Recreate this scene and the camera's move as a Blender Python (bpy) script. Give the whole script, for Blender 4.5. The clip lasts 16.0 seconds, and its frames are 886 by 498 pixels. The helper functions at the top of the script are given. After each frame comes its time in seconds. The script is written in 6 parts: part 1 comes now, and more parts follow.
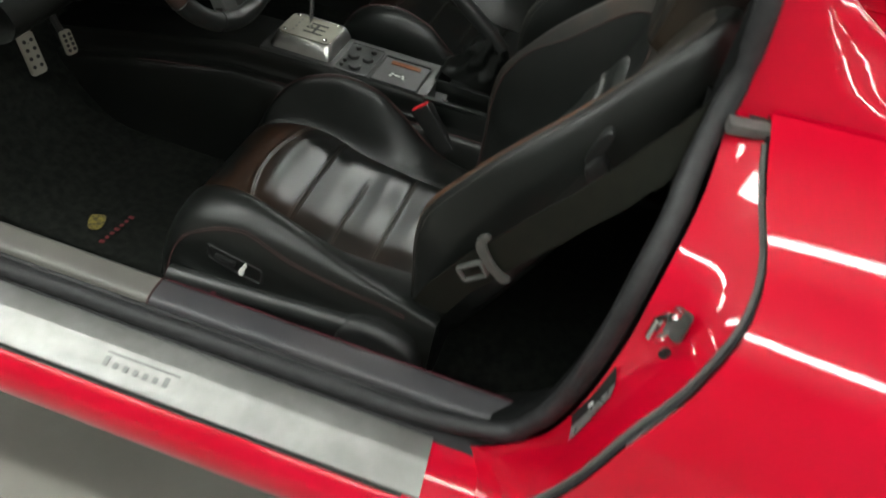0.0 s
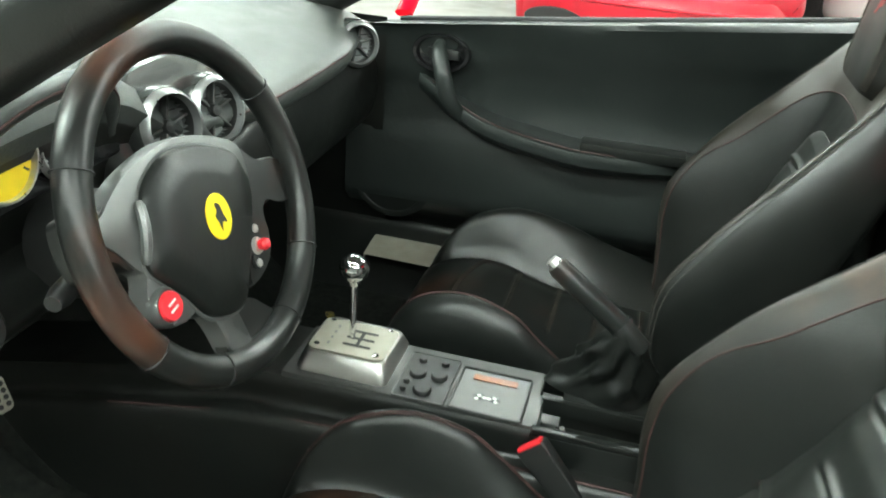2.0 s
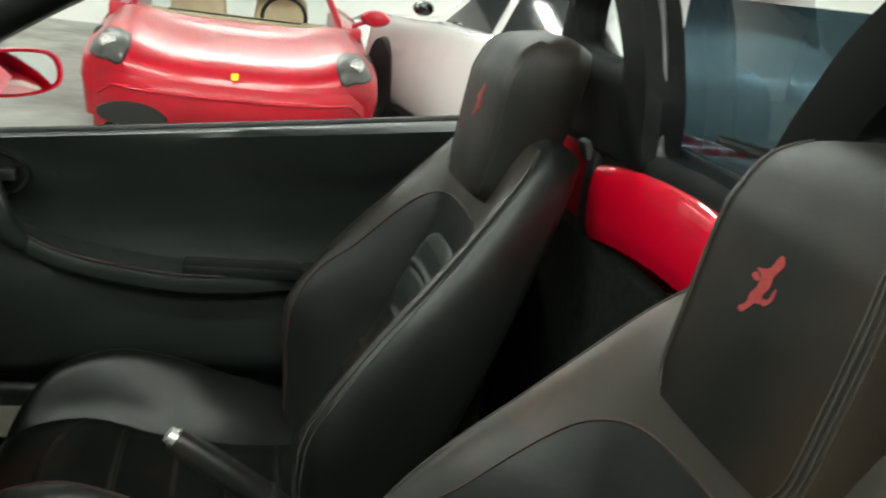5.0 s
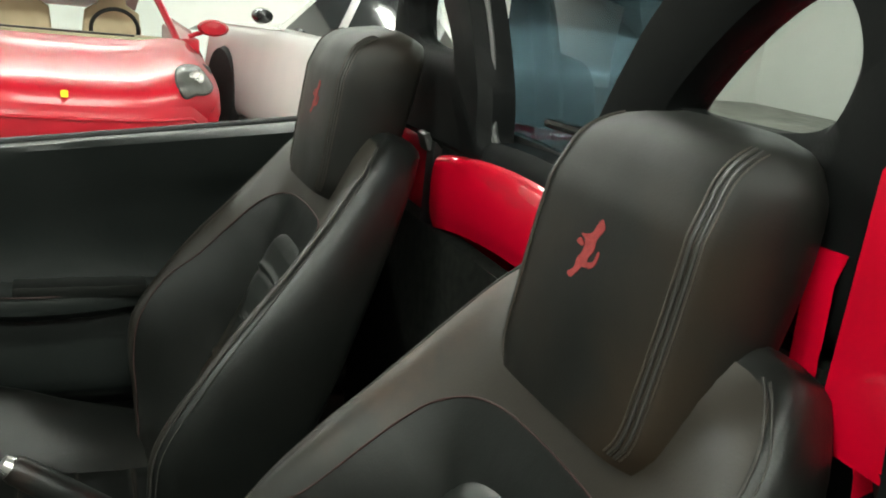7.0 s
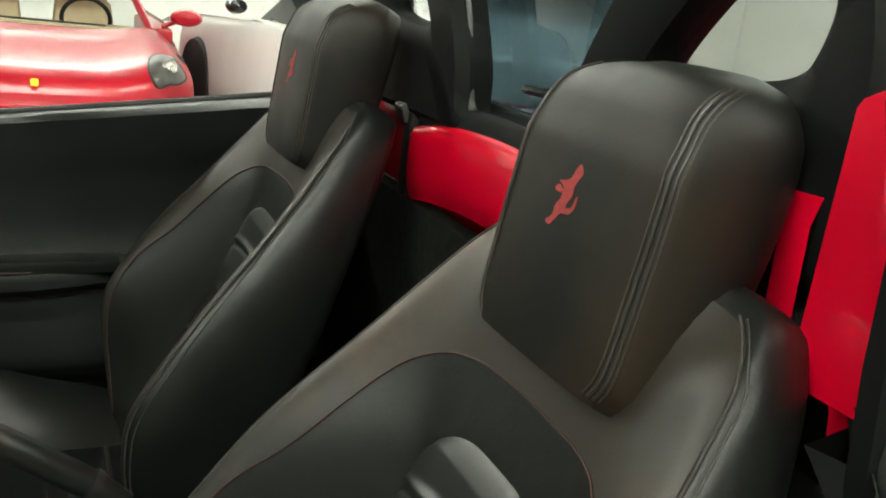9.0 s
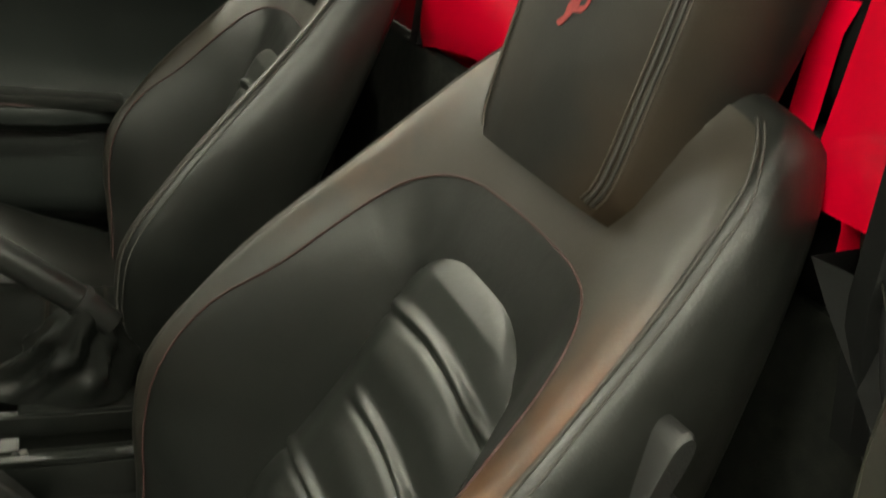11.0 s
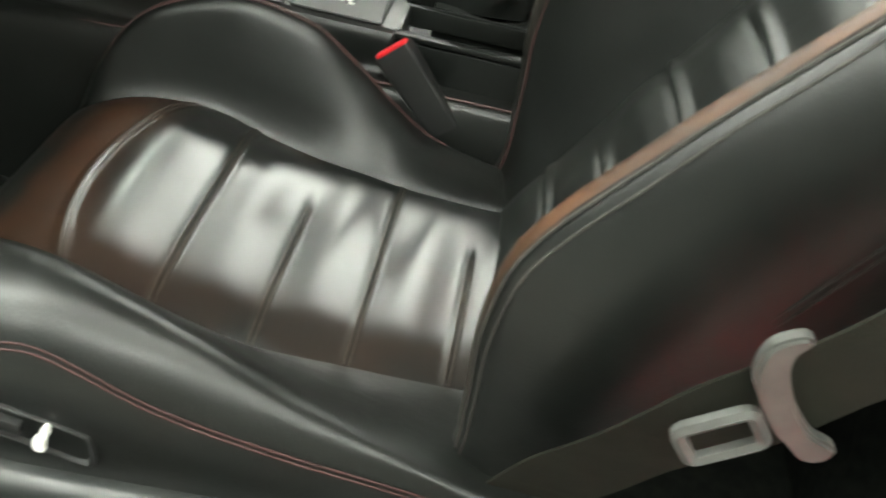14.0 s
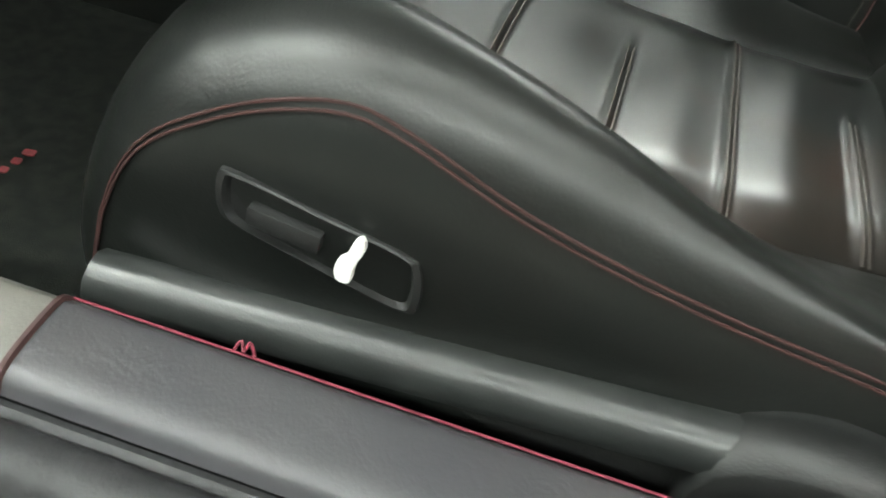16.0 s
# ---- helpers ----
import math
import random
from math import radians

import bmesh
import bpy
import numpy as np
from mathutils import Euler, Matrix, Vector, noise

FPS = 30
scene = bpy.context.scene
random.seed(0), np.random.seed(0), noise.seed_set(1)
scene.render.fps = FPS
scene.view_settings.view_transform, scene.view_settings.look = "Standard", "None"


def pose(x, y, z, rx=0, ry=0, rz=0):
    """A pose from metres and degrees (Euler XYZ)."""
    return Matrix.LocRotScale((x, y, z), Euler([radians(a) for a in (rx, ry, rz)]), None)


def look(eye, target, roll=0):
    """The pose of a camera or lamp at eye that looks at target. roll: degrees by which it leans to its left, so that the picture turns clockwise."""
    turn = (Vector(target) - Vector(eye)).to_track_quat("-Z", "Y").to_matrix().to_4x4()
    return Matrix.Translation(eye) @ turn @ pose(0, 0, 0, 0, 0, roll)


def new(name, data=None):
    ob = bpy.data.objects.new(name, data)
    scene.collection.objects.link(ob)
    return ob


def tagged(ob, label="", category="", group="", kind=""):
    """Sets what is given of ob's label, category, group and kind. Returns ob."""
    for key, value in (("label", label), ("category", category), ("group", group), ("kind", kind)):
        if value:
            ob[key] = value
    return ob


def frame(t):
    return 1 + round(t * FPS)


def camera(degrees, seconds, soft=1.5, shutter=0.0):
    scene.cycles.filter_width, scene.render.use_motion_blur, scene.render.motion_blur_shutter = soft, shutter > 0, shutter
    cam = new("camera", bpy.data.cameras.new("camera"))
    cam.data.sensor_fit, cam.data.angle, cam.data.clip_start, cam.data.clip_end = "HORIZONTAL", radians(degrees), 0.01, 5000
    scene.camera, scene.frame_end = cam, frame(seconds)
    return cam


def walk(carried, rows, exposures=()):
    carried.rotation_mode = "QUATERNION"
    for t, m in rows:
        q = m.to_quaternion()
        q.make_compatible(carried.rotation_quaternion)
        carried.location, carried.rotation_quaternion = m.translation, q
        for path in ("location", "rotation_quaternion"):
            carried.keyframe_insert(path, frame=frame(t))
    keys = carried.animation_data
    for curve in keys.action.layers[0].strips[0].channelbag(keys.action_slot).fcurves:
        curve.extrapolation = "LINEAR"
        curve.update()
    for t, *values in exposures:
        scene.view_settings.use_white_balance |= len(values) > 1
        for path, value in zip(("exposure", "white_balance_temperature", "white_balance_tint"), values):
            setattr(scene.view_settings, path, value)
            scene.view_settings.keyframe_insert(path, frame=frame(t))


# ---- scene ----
cam = camera(55.0, 16.0, soft=1.8, shutter=0.5)
PATH = [
    (0, (0.391, -1.579, 1.417), (0.135, -0.12, 0.073), 11.7),
    (0.5, (0.338, -1.425, 1.367), (0.078, 0.078, 0.074), 16.8),
    (1, (0.304, -1.271, 1.314), (-0.05, 0.28, 0.102), 11.4),
    (1.5, (0.186, -1.157, 1.242), (-0.223, 0.522, 0.235), 5.4),
    (2, (0.101, -1.059, 1.186), (-0.3, 0.686, 0.294), 4.7),
    (2.5, (0.051, -0.989, 1.152), (-0.341, 0.775, 0.294), 4.3),
    (3, (0.047, -0.944, 1.146), (-0.287, 0.848, 0.323), 3.8),
    (3.5, (0.059, -0.91, 1.148), (-0.016, 0.932, 0.373), 6.0),
    (4, (0.067, -0.893, 1.167), (0.256, 0.985, 0.505), 7.7),
    (4.5, (0.073, -0.87, 1.173), (0.401, 0.996, 0.533), 8.1),
    (5, (0.071, -0.858, 1.177), (0.548, 0.983, 0.56), 7.8),
    (5.2, (0.069, -0.858, 1.18), (0.608, 0.978, 0.597), 8.1),
    (7.3, (0.089, -0.873, 1.159), (0.884, 0.872, 0.588), 6.2),
    (7.5, (0.089, -0.871, 1.156), (0.886, 0.871, 0.58), 6.1),
    (8, (0.086, -0.874, 1.149), (0.909, 0.859, 0.584), 5.8),
    (10.5, (0.093, -0.884, 1.074), (0.922, 0.809, 0.406), 8.8),
    (11, (0.115, -0.884, 1.048), (0.914, 0.778, 0.274), 10.4),
    (11.5, (0.146, -0.899, 1.009), (0.806, 0.789, 0.164), 11.6),
    (12, (0.149, -0.917, 0.98), (0.79, 0.739, 0.061), 14.0),
    (12.5, (0.156, -0.943, 0.955), (0.679, 0.706, -0.048), 15.1),
    (13, (0.168, -0.962, 0.928), (0.515, 0.668, -0.178), 14.8),
    (13.5, (0.163, -0.97, 0.908), (0.351, 0.604, -0.311), 14.9),
    (14, (0.141, -0.978, 0.892), (0.129, 0.553, -0.395), 12.8),
    (14.5, (0.108, -0.993, 0.883), (-0.004, 0.534, -0.403), 12.4),
    (15, (0.081, -1.013, 0.828), (-0.11, 0.516, -0.447), 12.7),
    (15.5, (0.029, -0.986, 0.723), (-0.217, 0.497, -0.596), 12.0),
    (16, (-0.008, -0.934, 0.648), (-0.27, 0.547, -0.671), 10.5),
]
EXPOSURE = [(0.0, 0.02, 6500, 11), (0.5, 0.3, 6500, 9), (1.0, 1.25, 6450, 5), (1.5, 2.0, 6150, 1), (2.0, 1.5, 6300, 2), (2.5, 1.05, 6500, 4), (3.5, 0.75, 6700, 5), (4.0, 0.5, 6600, 5), (4.5, 0.4, 6500, 6), (6.0, 0.4, 6600, 6), (8.0, 0.45, 6800, 6), (9.5, 0.45, 7000, 6),
            (10.5, 0.5, 7300, 6), (11.0, 0.7, 7700, 7), (11.5, 1.4, 7300, 9), (12.0, 1.92, 7000, 9), (13.0, 1.95, 6800, 8), (14.0, 1.4, 6700, 8), (15.0, 0.88, 6600, 8), (16.0, 1.2, 6450, 8)]
walk(cam, [(t, look(eye, target, roll)) for t, eye, target, roll in PATH], EXPOSURE)

# ---------------------------------------------------------------- light
world = bpy.data.worlds.new("world")
scene.world = world
world.use_nodes = True
world.node_tree.nodes["Background"].inputs[0].default_value = (0.8, 0.9, 1.0, 1)
world.node_tree.nodes["Background"].inputs[1].default_value = 0.05
TUBE = 40.0          # strength of the ceiling tubes
scene.view_settings.exposure = 0.0


# ---------------------------------------------------------------- materials
def mat(name, col, rough=0.5, metal=0.0, col2=None, scale=8.0, bump=0.0, bscale=300.0, coat=0.0, rvar=0.0, spec=0.5, emit=0.0, crease=0.0, stain=None, sscale=2.5, slo=0.45, shi=0.7):
    """A principled surface with two scales of colour variation, gloss variation and fine relief."""
    m = bpy.data.materials.new(name)
    m.use_nodes = True
    nt = m.node_tree
    b = nt.nodes["Principled BSDF"]
    b.inputs["Base Color"].default_value = (*col, 1)
    b.inputs["Roughness"].default_value = rough
    b.inputs["Metallic"].default_value = metal
    b.inputs["Specular IOR Level"].default_value = spec
    b.inputs["Coat Weight"].default_value = coat
    b.inputs["Coat Roughness"].default_value = 0.03
    if emit:
        b.inputs["Emission Color"].default_value = (*col, 1)
        b.inputs["Emission Strength"].default_value = emit
    tc = nt.nodes.new("ShaderNodeTexCoord")

    def noise_at(s, detail=4.0):
        n = nt.nodes.new("ShaderNodeTexNoise")
        n.inputs["Scale"].default_value = s
        n.inputs["Detail"].default_value = detail
        nt.links.new(tc.outputs["Object"], n.inputs["Vector"])
        return n

    def ramp(n, lo, hi, c1, c2):
        r = nt.nodes.new("ShaderNodeValToRGB")
        r.color_ramp.elements[0].position, r.color_ramp.elements[1].position = lo, hi
        r.color_ramp.elements[0].color, r.color_ramp.elements[1].color = (*c1, 1), (*c2, 1)
        nt.links.new(n.outputs["Fac"], r.inputs["Fac"])
        return r
    out = None
    if col2:
        out = ramp(noise_at(scale), 0.35, 0.65, col, col2)
        nt.links.new(out.outputs["Color"], b.inputs["Base Color"])
    if stain:
        f = ramp(noise_at(sscale, 6.0), slo, shi, (0, 0, 0), (1, 1, 1))
        mx = nt.nodes.new("ShaderNodeMix")
        mx.data_type = "RGBA"
        nt.links.new(f.outputs["Color"], mx.inputs[0])
        if out:
            nt.links.new(out.outputs["Color"], mx.inputs[6])
        else:
            mx.inputs[6].default_value = (*col, 1)
        mx.inputs[7].default_value = (*stain, 1)
        nt.links.new(mx.outputs[2], b.inputs["Base Color"])
    if rvar:
        r = ramp(noise_at(scale * 1.7 + 3, 6.0), 0.3, 0.7, (rough - rvar,) * 3, (rough + rvar,) * 3)
        nt.links.new(r.outputs["Color"], b.inputs["Roughness"])
    if bump:
        bn = nt.nodes.new("ShaderNodeBump")
        bn.inputs["Strength"].default_value = bump
        bn.inputs["Distance"].default_value = 0.001
        fine = noise_at(bscale, 3.0)
        if crease:
            big = noise_at(38.0, 4.0)
            big.inputs["Distortion"].default_value = 1.2
            ma = nt.nodes.new("ShaderNodeMath")
            ma.operation = "MULTIPLY_ADD"
            ma.inputs[1].default_value = crease
            nt.links.new(big.outputs["Fac"], ma.inputs[0])
            nt.links.new(fine.outputs["Fac"], ma.inputs[2])
            nt.links.new(ma.outputs[0], bn.inputs["Height"])
        else:
            nt.links.new(fine.outputs["Fac"], bn.inputs["Height"])
        nt.links.new(bn.outputs["Normal"], b.inputs["Normal"])
    return m


def rubbed(m, col, ranges, nscale=6.0, lo=0.35, hi=0.65):
    """Wear: mixes col into a surface where all ranges of (axis, from, to) hold, broken up by noise."""
    nt = m.node_tree
    b = nt.nodes["Principled BSDF"]
    tc, xyz = nt.nodes.new("ShaderNodeTexCoord"), nt.nodes.new("ShaderNodeSeparateXYZ")
    nt.links.new(tc.outputs["Object"], xyz.inputs[0])
    n, fac = nt.nodes.new("ShaderNodeTexNoise"), nt.nodes.new("ShaderNodeMapRange")
    n.inputs["Scale"].default_value, n.inputs["Detail"].default_value = nscale, 5.0
    nt.links.new(tc.outputs["Object"], n.inputs["Vector"])
    fac.inputs[1].default_value, fac.inputs[2].default_value = lo, hi
    nt.links.new(n.outputs["Fac"], fac.inputs[0])
    out = fac.outputs[0]
    for axis, a0, a1 in ranges:
        r, mu = nt.nodes.new("ShaderNodeMapRange"), nt.nodes.new("ShaderNodeMath")
        r.interpolation_type, mu.operation = "SMOOTHSTEP", "MULTIPLY"
        r.inputs[1].default_value, r.inputs[2].default_value = a0, a1
        nt.links.new(xyz.outputs["XYZ".index(axis)], r.inputs[0])
        nt.links.new(out, mu.inputs[0])
        nt.links.new(r.outputs[0], mu.inputs[1])
        out = mu.outputs[0]
    mx = nt.nodes.new("ShaderNodeMix")
    mx.data_type = "RGBA"
    nt.links.new(out, mx.inputs[0])
    nt.links.new(b.inputs["Base Color"].links[0].from_socket, mx.inputs[6])
    mx.inputs[7].default_value = (*col, 1)
    nt.links.new(mx.outputs[2], b.inputs["Base Color"])
    return m


def glass(name, tint, rough=0.0):
    """A thin pane: clear film plus a mirror share by the viewing angle."""
    m = bpy.data.materials.new(name)
    m.use_nodes = True
    nt = m.node_tree
    nt.nodes.remove(nt.nodes["Principled BSDF"])
    tr, gl = nt.nodes.new("ShaderNodeBsdfTransparent"), nt.nodes.new("ShaderNodeBsdfGlossy")
    tr.inputs[0].default_value = (*tint, 1)
    gl.inputs["Roughness"].default_value = rough
    lw = nt.nodes.new("ShaderNodeLayerWeight")
    lw.inputs[0].default_value = 0.5
    pw, fr = nt.nodes.new("ShaderNodeMath"), nt.nodes.new("ShaderNodeMath")
    pw.operation, fr.operation = "POWER", "MULTIPLY_ADD"
    pw.inputs[1].default_value, fr.inputs[1].default_value, fr.inputs[2].default_value = 4.0, 0.9, 0.05
    nt.links.new(lw.outputs["Facing"], pw.inputs[0])
    nt.links.new(pw.outputs[0], fr.inputs[0])
    mx = nt.nodes.new("ShaderNodeMixShader")
    nt.links.new(fr.outputs[0], mx.inputs[0])
    nt.links.new(tr.outputs[0], mx.inputs[1])
    nt.links.new(gl.outputs[0], mx.inputs[2])
    nt.links.new(mx.outputs[0], nt.nodes["Material Output"].inputs[0])
    return m


LEATHER = mat("black_leather", crease=2.5, col=(0.0056, 0.0066, 0.0060), rough=0.36, col2=(0.0078, 0.0090, 0.0082), scale=14, bump=0.14, bscale=520, rvar=0.05, spec=0.44, stain=(0.0100, 0.0092, 0.0078), sscale=3, slo=0.45, shi=0.85)
LEATHER_GLOSS = mat("polished_leather", crease=1.2, col=(0.0065, 0.0075, 0.0070), rough=0.29, col2=(0.0090, 0.0095, 0.0085), scale=10, bump=0.03, bscale=420, spec=0.65, stain=(0.032, 0.013, 0.006), sscale=6, slo=0.55, shi=0.80)
rubbed(LEATHER_GLOSS, (0.048, 0.020, 0.010), (("X", -0.13, -0.24), ("Y", 0.0, -0.1)), 7.0, 0.38, 0.62)
rubbed(LEATHER_GLOSS, (0.018, 0.0095, 0.0055), (("Y", -0.40, -0.50),), 9.0, 0.35, 0.60)
RIM_LEATHER = mat("rim_leather", (0.0080, 0.0090, 0.0085), 0.34, col2=(0.0110, 0.0115, 0.0108), scale=12, bump=0.10, bscale=500, rvar=0.06, spec=0.45, stain=(0.050, 0.019, 0.010), sscale=7, slo=0.54, shi=0.70)
SILL_LEATHER = mat("sill_leather", crease=4.0, col=(0.040, 0.040, 0.045), rough=0.42, col2=(0.050, 0.049, 0.053), scale=9, bump=0.15, bscale=500, rvar=0.05, stain=(0.060, 0.054, 0.055), sscale=4)
SILL_GREY = mat("pale_sill_leather", (0.11, 0.105, 0.095), 0.45, col2=(0.13, 0.125, 0.112), scale=9, bump=0.15, bscale=500, rvar=0.05)
TREAD = mat("brushed_tread", (0.24, 0.24, 0.235), 0.42, metal=0.7, col2=(0.29, 0.288, 0.28), scale=25, bump=0.15, bscale=900, rvar=0.06, stain=(0.19, 0.188, 0.18), sscale=6)
SATIN = mat("satin_metal", (0.27, 0.255, 0.21), 0.45, metal=0.35, col2=(0.31, 0.295, 0.25), scale=30, bump=0.05, bscale=600, rvar=0.05)
EMBLEM_THREAD = mat("yellow_thread", (0.22, 0.17, 0.03), 0.8, col2=(0.05, 0.04, 0.015), scale=140)
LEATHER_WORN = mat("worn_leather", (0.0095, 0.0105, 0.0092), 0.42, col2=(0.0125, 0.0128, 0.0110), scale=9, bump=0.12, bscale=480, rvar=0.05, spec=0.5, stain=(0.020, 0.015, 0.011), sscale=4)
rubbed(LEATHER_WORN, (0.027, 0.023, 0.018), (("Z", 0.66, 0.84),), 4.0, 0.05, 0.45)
rubbed(LEATHER_WORN, (0.100, 0.046, 0.024), (("Z", 0.70, 0.80), ("Y", -0.25, -0.17), ("Y", 0.0, -0.1)), 8.0, 0.40, 0.65)
rubbed(LEATHER_WORN, (0.105, 0.045, 0.020), (("Y", -0.500, -0.542), ("Z", 0.885, 0.80), ("Z", 0.50, 0.68)), 11.0, 0.32, 0.62)
PIPING = mat("leather_piping", (0.020, 0.019, 0.017), 0.40, col2=(0.028, 0.026, 0.023), scale=60, bump=0.1, bscale=500, spec=0.6)
HOOP_BLACK = mat("hoop_black", (0.0045, 0.0050, 0.0050), 0.62, col2=(0.0055, 0.006, 0.006), scale=9, bump=0.1, bscale=500, rvar=0.05, spec=0.12)
BACK_INSERT = mat("insert_leather", crease=3.0, col=(0.0115, 0.0132, 0.0120), rough=0.36, col2=(0.0150, 0.0168, 0.0152), scale=10, bump=0.06, bscale=480, spec=0.7, stain=(0.040, 0.028, 0.018), sscale=5, slo=0.55, shi=0.8)
DOOR_LEATHER = mat("door_leather", crease=5.0, col=(0.0120, 0.0146, 0.0138), rough=0.38, col2=(0.0150, 0.0178, 0.0168), scale=9, bump=0.14, bscale=520, rvar=0.06, spec=0.40)
HEAD_LEATHER = mat("matte_leather", (0.0070, 0.0073, 0.0062), 0.50, col2=(0.0095, 0.0090, 0.0075), scale=7, bump=0.12, bscale=520, rvar=0.05, spec=0.30, stain=(0.026, 0.017, 0.010), sscale=5, slo=0.50, shi=0.75)
DASH_LEATHER = mat("dash_leather", (0.040, 0.044, 0.042), 0.36, spec=0.6, col2=(0.050, 0.054, 0.051), scale=9, bump=0.4, bscale=360, rvar=0.06)
STITCH = mat("red_thread", (0.046, 0.017, 0.015), 0.7, col2=(0.034, 0.013, 0.012), scale=120)
PINK_THREAD = mat("crimson_thread", (0.17, 0.020, 0.040), 0.7, col2=(0.12, 0.014, 0.026), scale=200)
WELT = mat("welt_leather", (0.060, 0.048, 0.038), 0.42, col2=(0.038, 0.031, 0.026), scale=90, bump=0.2, bscale=900)
STITCH_GREY = mat("grey_thread", (0.050, 0.046, 0.041), 0.7, col2=(0.026, 0.024, 0.022), scale=120)
RUNNER_GREY = mat("runner_plastic", (0.016, 0.0175, 0.017), 0.36, col2=(0.023, 0.025, 0.024), scale=16, bump=0.12, bscale=700, rvar=0.06)
TRIM_SILVER = mat("silver_trim", (0.105, 0.108, 0.106), 0.32, metal=0.5, col2=(0.12, 0.122, 0.12), scale=40, bump=0.1, bscale=900)
VENT_METAL = mat("vent_metal", (0.30, 0.305, 0.305), 0.32, metal=0.75, col2=(0.35, 0.355, 0.355), scale=40, rvar=0.05)
CARPET = mat("black_carpet", (0.0068, 0.0080, 0.0072), 0.95, col2=(0.0140, 0.0152, 0.0130), scale=60, bump=1.0, bscale=900, spec=0.1)
PLASTIC = mat("black_plastic", (0.008, 0.0085, 0.0085), 0.5, col2=(0.012, 0.0125, 0.012), scale=12, bump=0.3, bscale=700, rvar=0.08)
GLOSS_BLACK = mat("gloss_black", (0.008, 0.008, 0.009), 0.18, col2=(0.012, 0.012, 0.012), scale=6, coat=0.5)
POD_GREY = mat("gloss_grey_plastic", (0.026, 0.028, 0.027), 0.24, col2=(0.033, 0.034, 0.033), scale=10, coat=0.4)
GREY_TRIM = mat("grey_trim", (0.050, 0.050, 0.049), 0.36, metal=0.2, col2=(0.060, 0.060, 0.058), scale=20, bump=0.15, bscale=800, rvar=0.05)
RUBBER = mat("rubber_seal", (0.012, 0.012, 0.013), 0.62, col2=(0.022, 0.022, 0.024), scale=40, bump=0.5, bscale=250, rvar=0.08)
GREY_RUBBER = mat("grey_rubber", (0.085, 0.082, 0.078), 0.6, col2=(0.11, 0.105, 0.10), scale=40, bump=0.4, bscale=300)
RED = mat("red_paint", (0.54, 0.0010, 0.018), 0.30, col2=(0.58, 0.0015, 0.024), scale=3, coat=1.0, spec=0.15)
RED_DUSTY = mat("dusty_red_paint", (0.42, 0.003, 0.016), 0.42, col2=(0.38, 0.003, 0.014), scale=4, coat=0.5, spec=0.3)
RED_DUSTY.node_tree.nodes["Principled BSDF"].inputs["Coat Roughness"].default_value = 0.17
WHITE_PAINT = mat("white_paint", (0.80, 0.80, 0.78), 0.3, col2=(0.76, 0.76, 0.75), scale=3, coat=1.0)
ALU = mat("brushed_aluminium", (0.52, 0.51, 0.49), 0.34, metal=1.0, col2=(0.58, 0.57, 0.55), scale=25, bump=0.12, bscale=900, rvar=0.05)
CHROME = mat("chrome", (0.80, 0.80, 0.80), 0.06, metal=1.0, col2=(0.75, 0.75, 0.75), scale=30)
STEEL = mat("satin_steel", (0.62, 0.61, 0.59), 0.30, metal=0.85, col2=(0.70, 0.69, 0.66), scale=40, rvar=0.05)
YELLOW = mat("yellow_enamel", (0.85, 0.62, 0.02), 0.3, col2=(0.80, 0.58, 0.02), scale=50)
EMBLEM_RED = mat("embroidered_red", (0.30, 0.030, 0.030), 0.75, col2=(0.24, 0.022, 0.022), scale=300, bump=0.5, bscale=1500)
RED_PLASTIC = mat("red_plastic", (0.60, 0.02, 0.03), 0.35, col2=(0.52, 0.02, 0.03), scale=60)
BLACK_INK = mat("black_ink", (0.01, 0.01, 0.01), 0.5)
WHITE_INK = mat("white_ink", (0.75, 0.75, 0.72), 0.5)
GREY_INK = mat("engraved_grey", (0.15, 0.15, 0.15), 0.5)
WORD_RED = mat("woven_red", (0.14, 0.012, 0.016), 0.9, col2=(0.08, 0.01, 0.012), scale=200)
WEB = mat("belt_webbing", (0.0080, 0.0088, 0.0060), 0.8, col2=(0.0110, 0.0116, 0.0076), scale=50, bump=0.8, bscale=1200, spec=0.2)
BELT_STEEL = mat("belt_metal", (0.070, 0.072, 0.068), 0.40, metal=0.3, col2=(0.088, 0.090, 0.085), scale=60, rvar=0.05)
CONCRETE = mat("garage_floor", (0.21, 0.205, 0.185), 0.45, col2=(0.26, 0.25, 0.225), scale=1.2, bump=0.3, bscale=60, rvar=0.10, stain=(0.10, 0.095, 0.08), sscale=0.9)
WALL = mat("garage_wall", (0.80, 0.80, 0.77), 0.7, col2=(0.76, 0.76, 0.73), scale=0.6, bump=0.3, bscale=80)
# Ceiling out of view: its dark tone keeps reflections in the leather low.
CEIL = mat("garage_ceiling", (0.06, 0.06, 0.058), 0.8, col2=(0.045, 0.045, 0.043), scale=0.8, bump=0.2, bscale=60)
TUBE_MAT = mat("tube_light", (0.95, 1.0, 0.93), 0.5, emit=TUBE)
CREAM = mat("cream_leather", (0.55, 0.42, 0.26), 0.5, col2=(0.48, 0.36, 0.22), scale=12)
TYRE = mat("tyre", (0.015, 0.015, 0.015), 0.8, col2=(0.022, 0.022, 0.022), scale=30)
LAMP_GLASS = mat("lamp_lens", (0.085, 0.088, 0.080), 0.30, col2=(0.05, 0.05, 0.045), scale=14, coat=0.1)
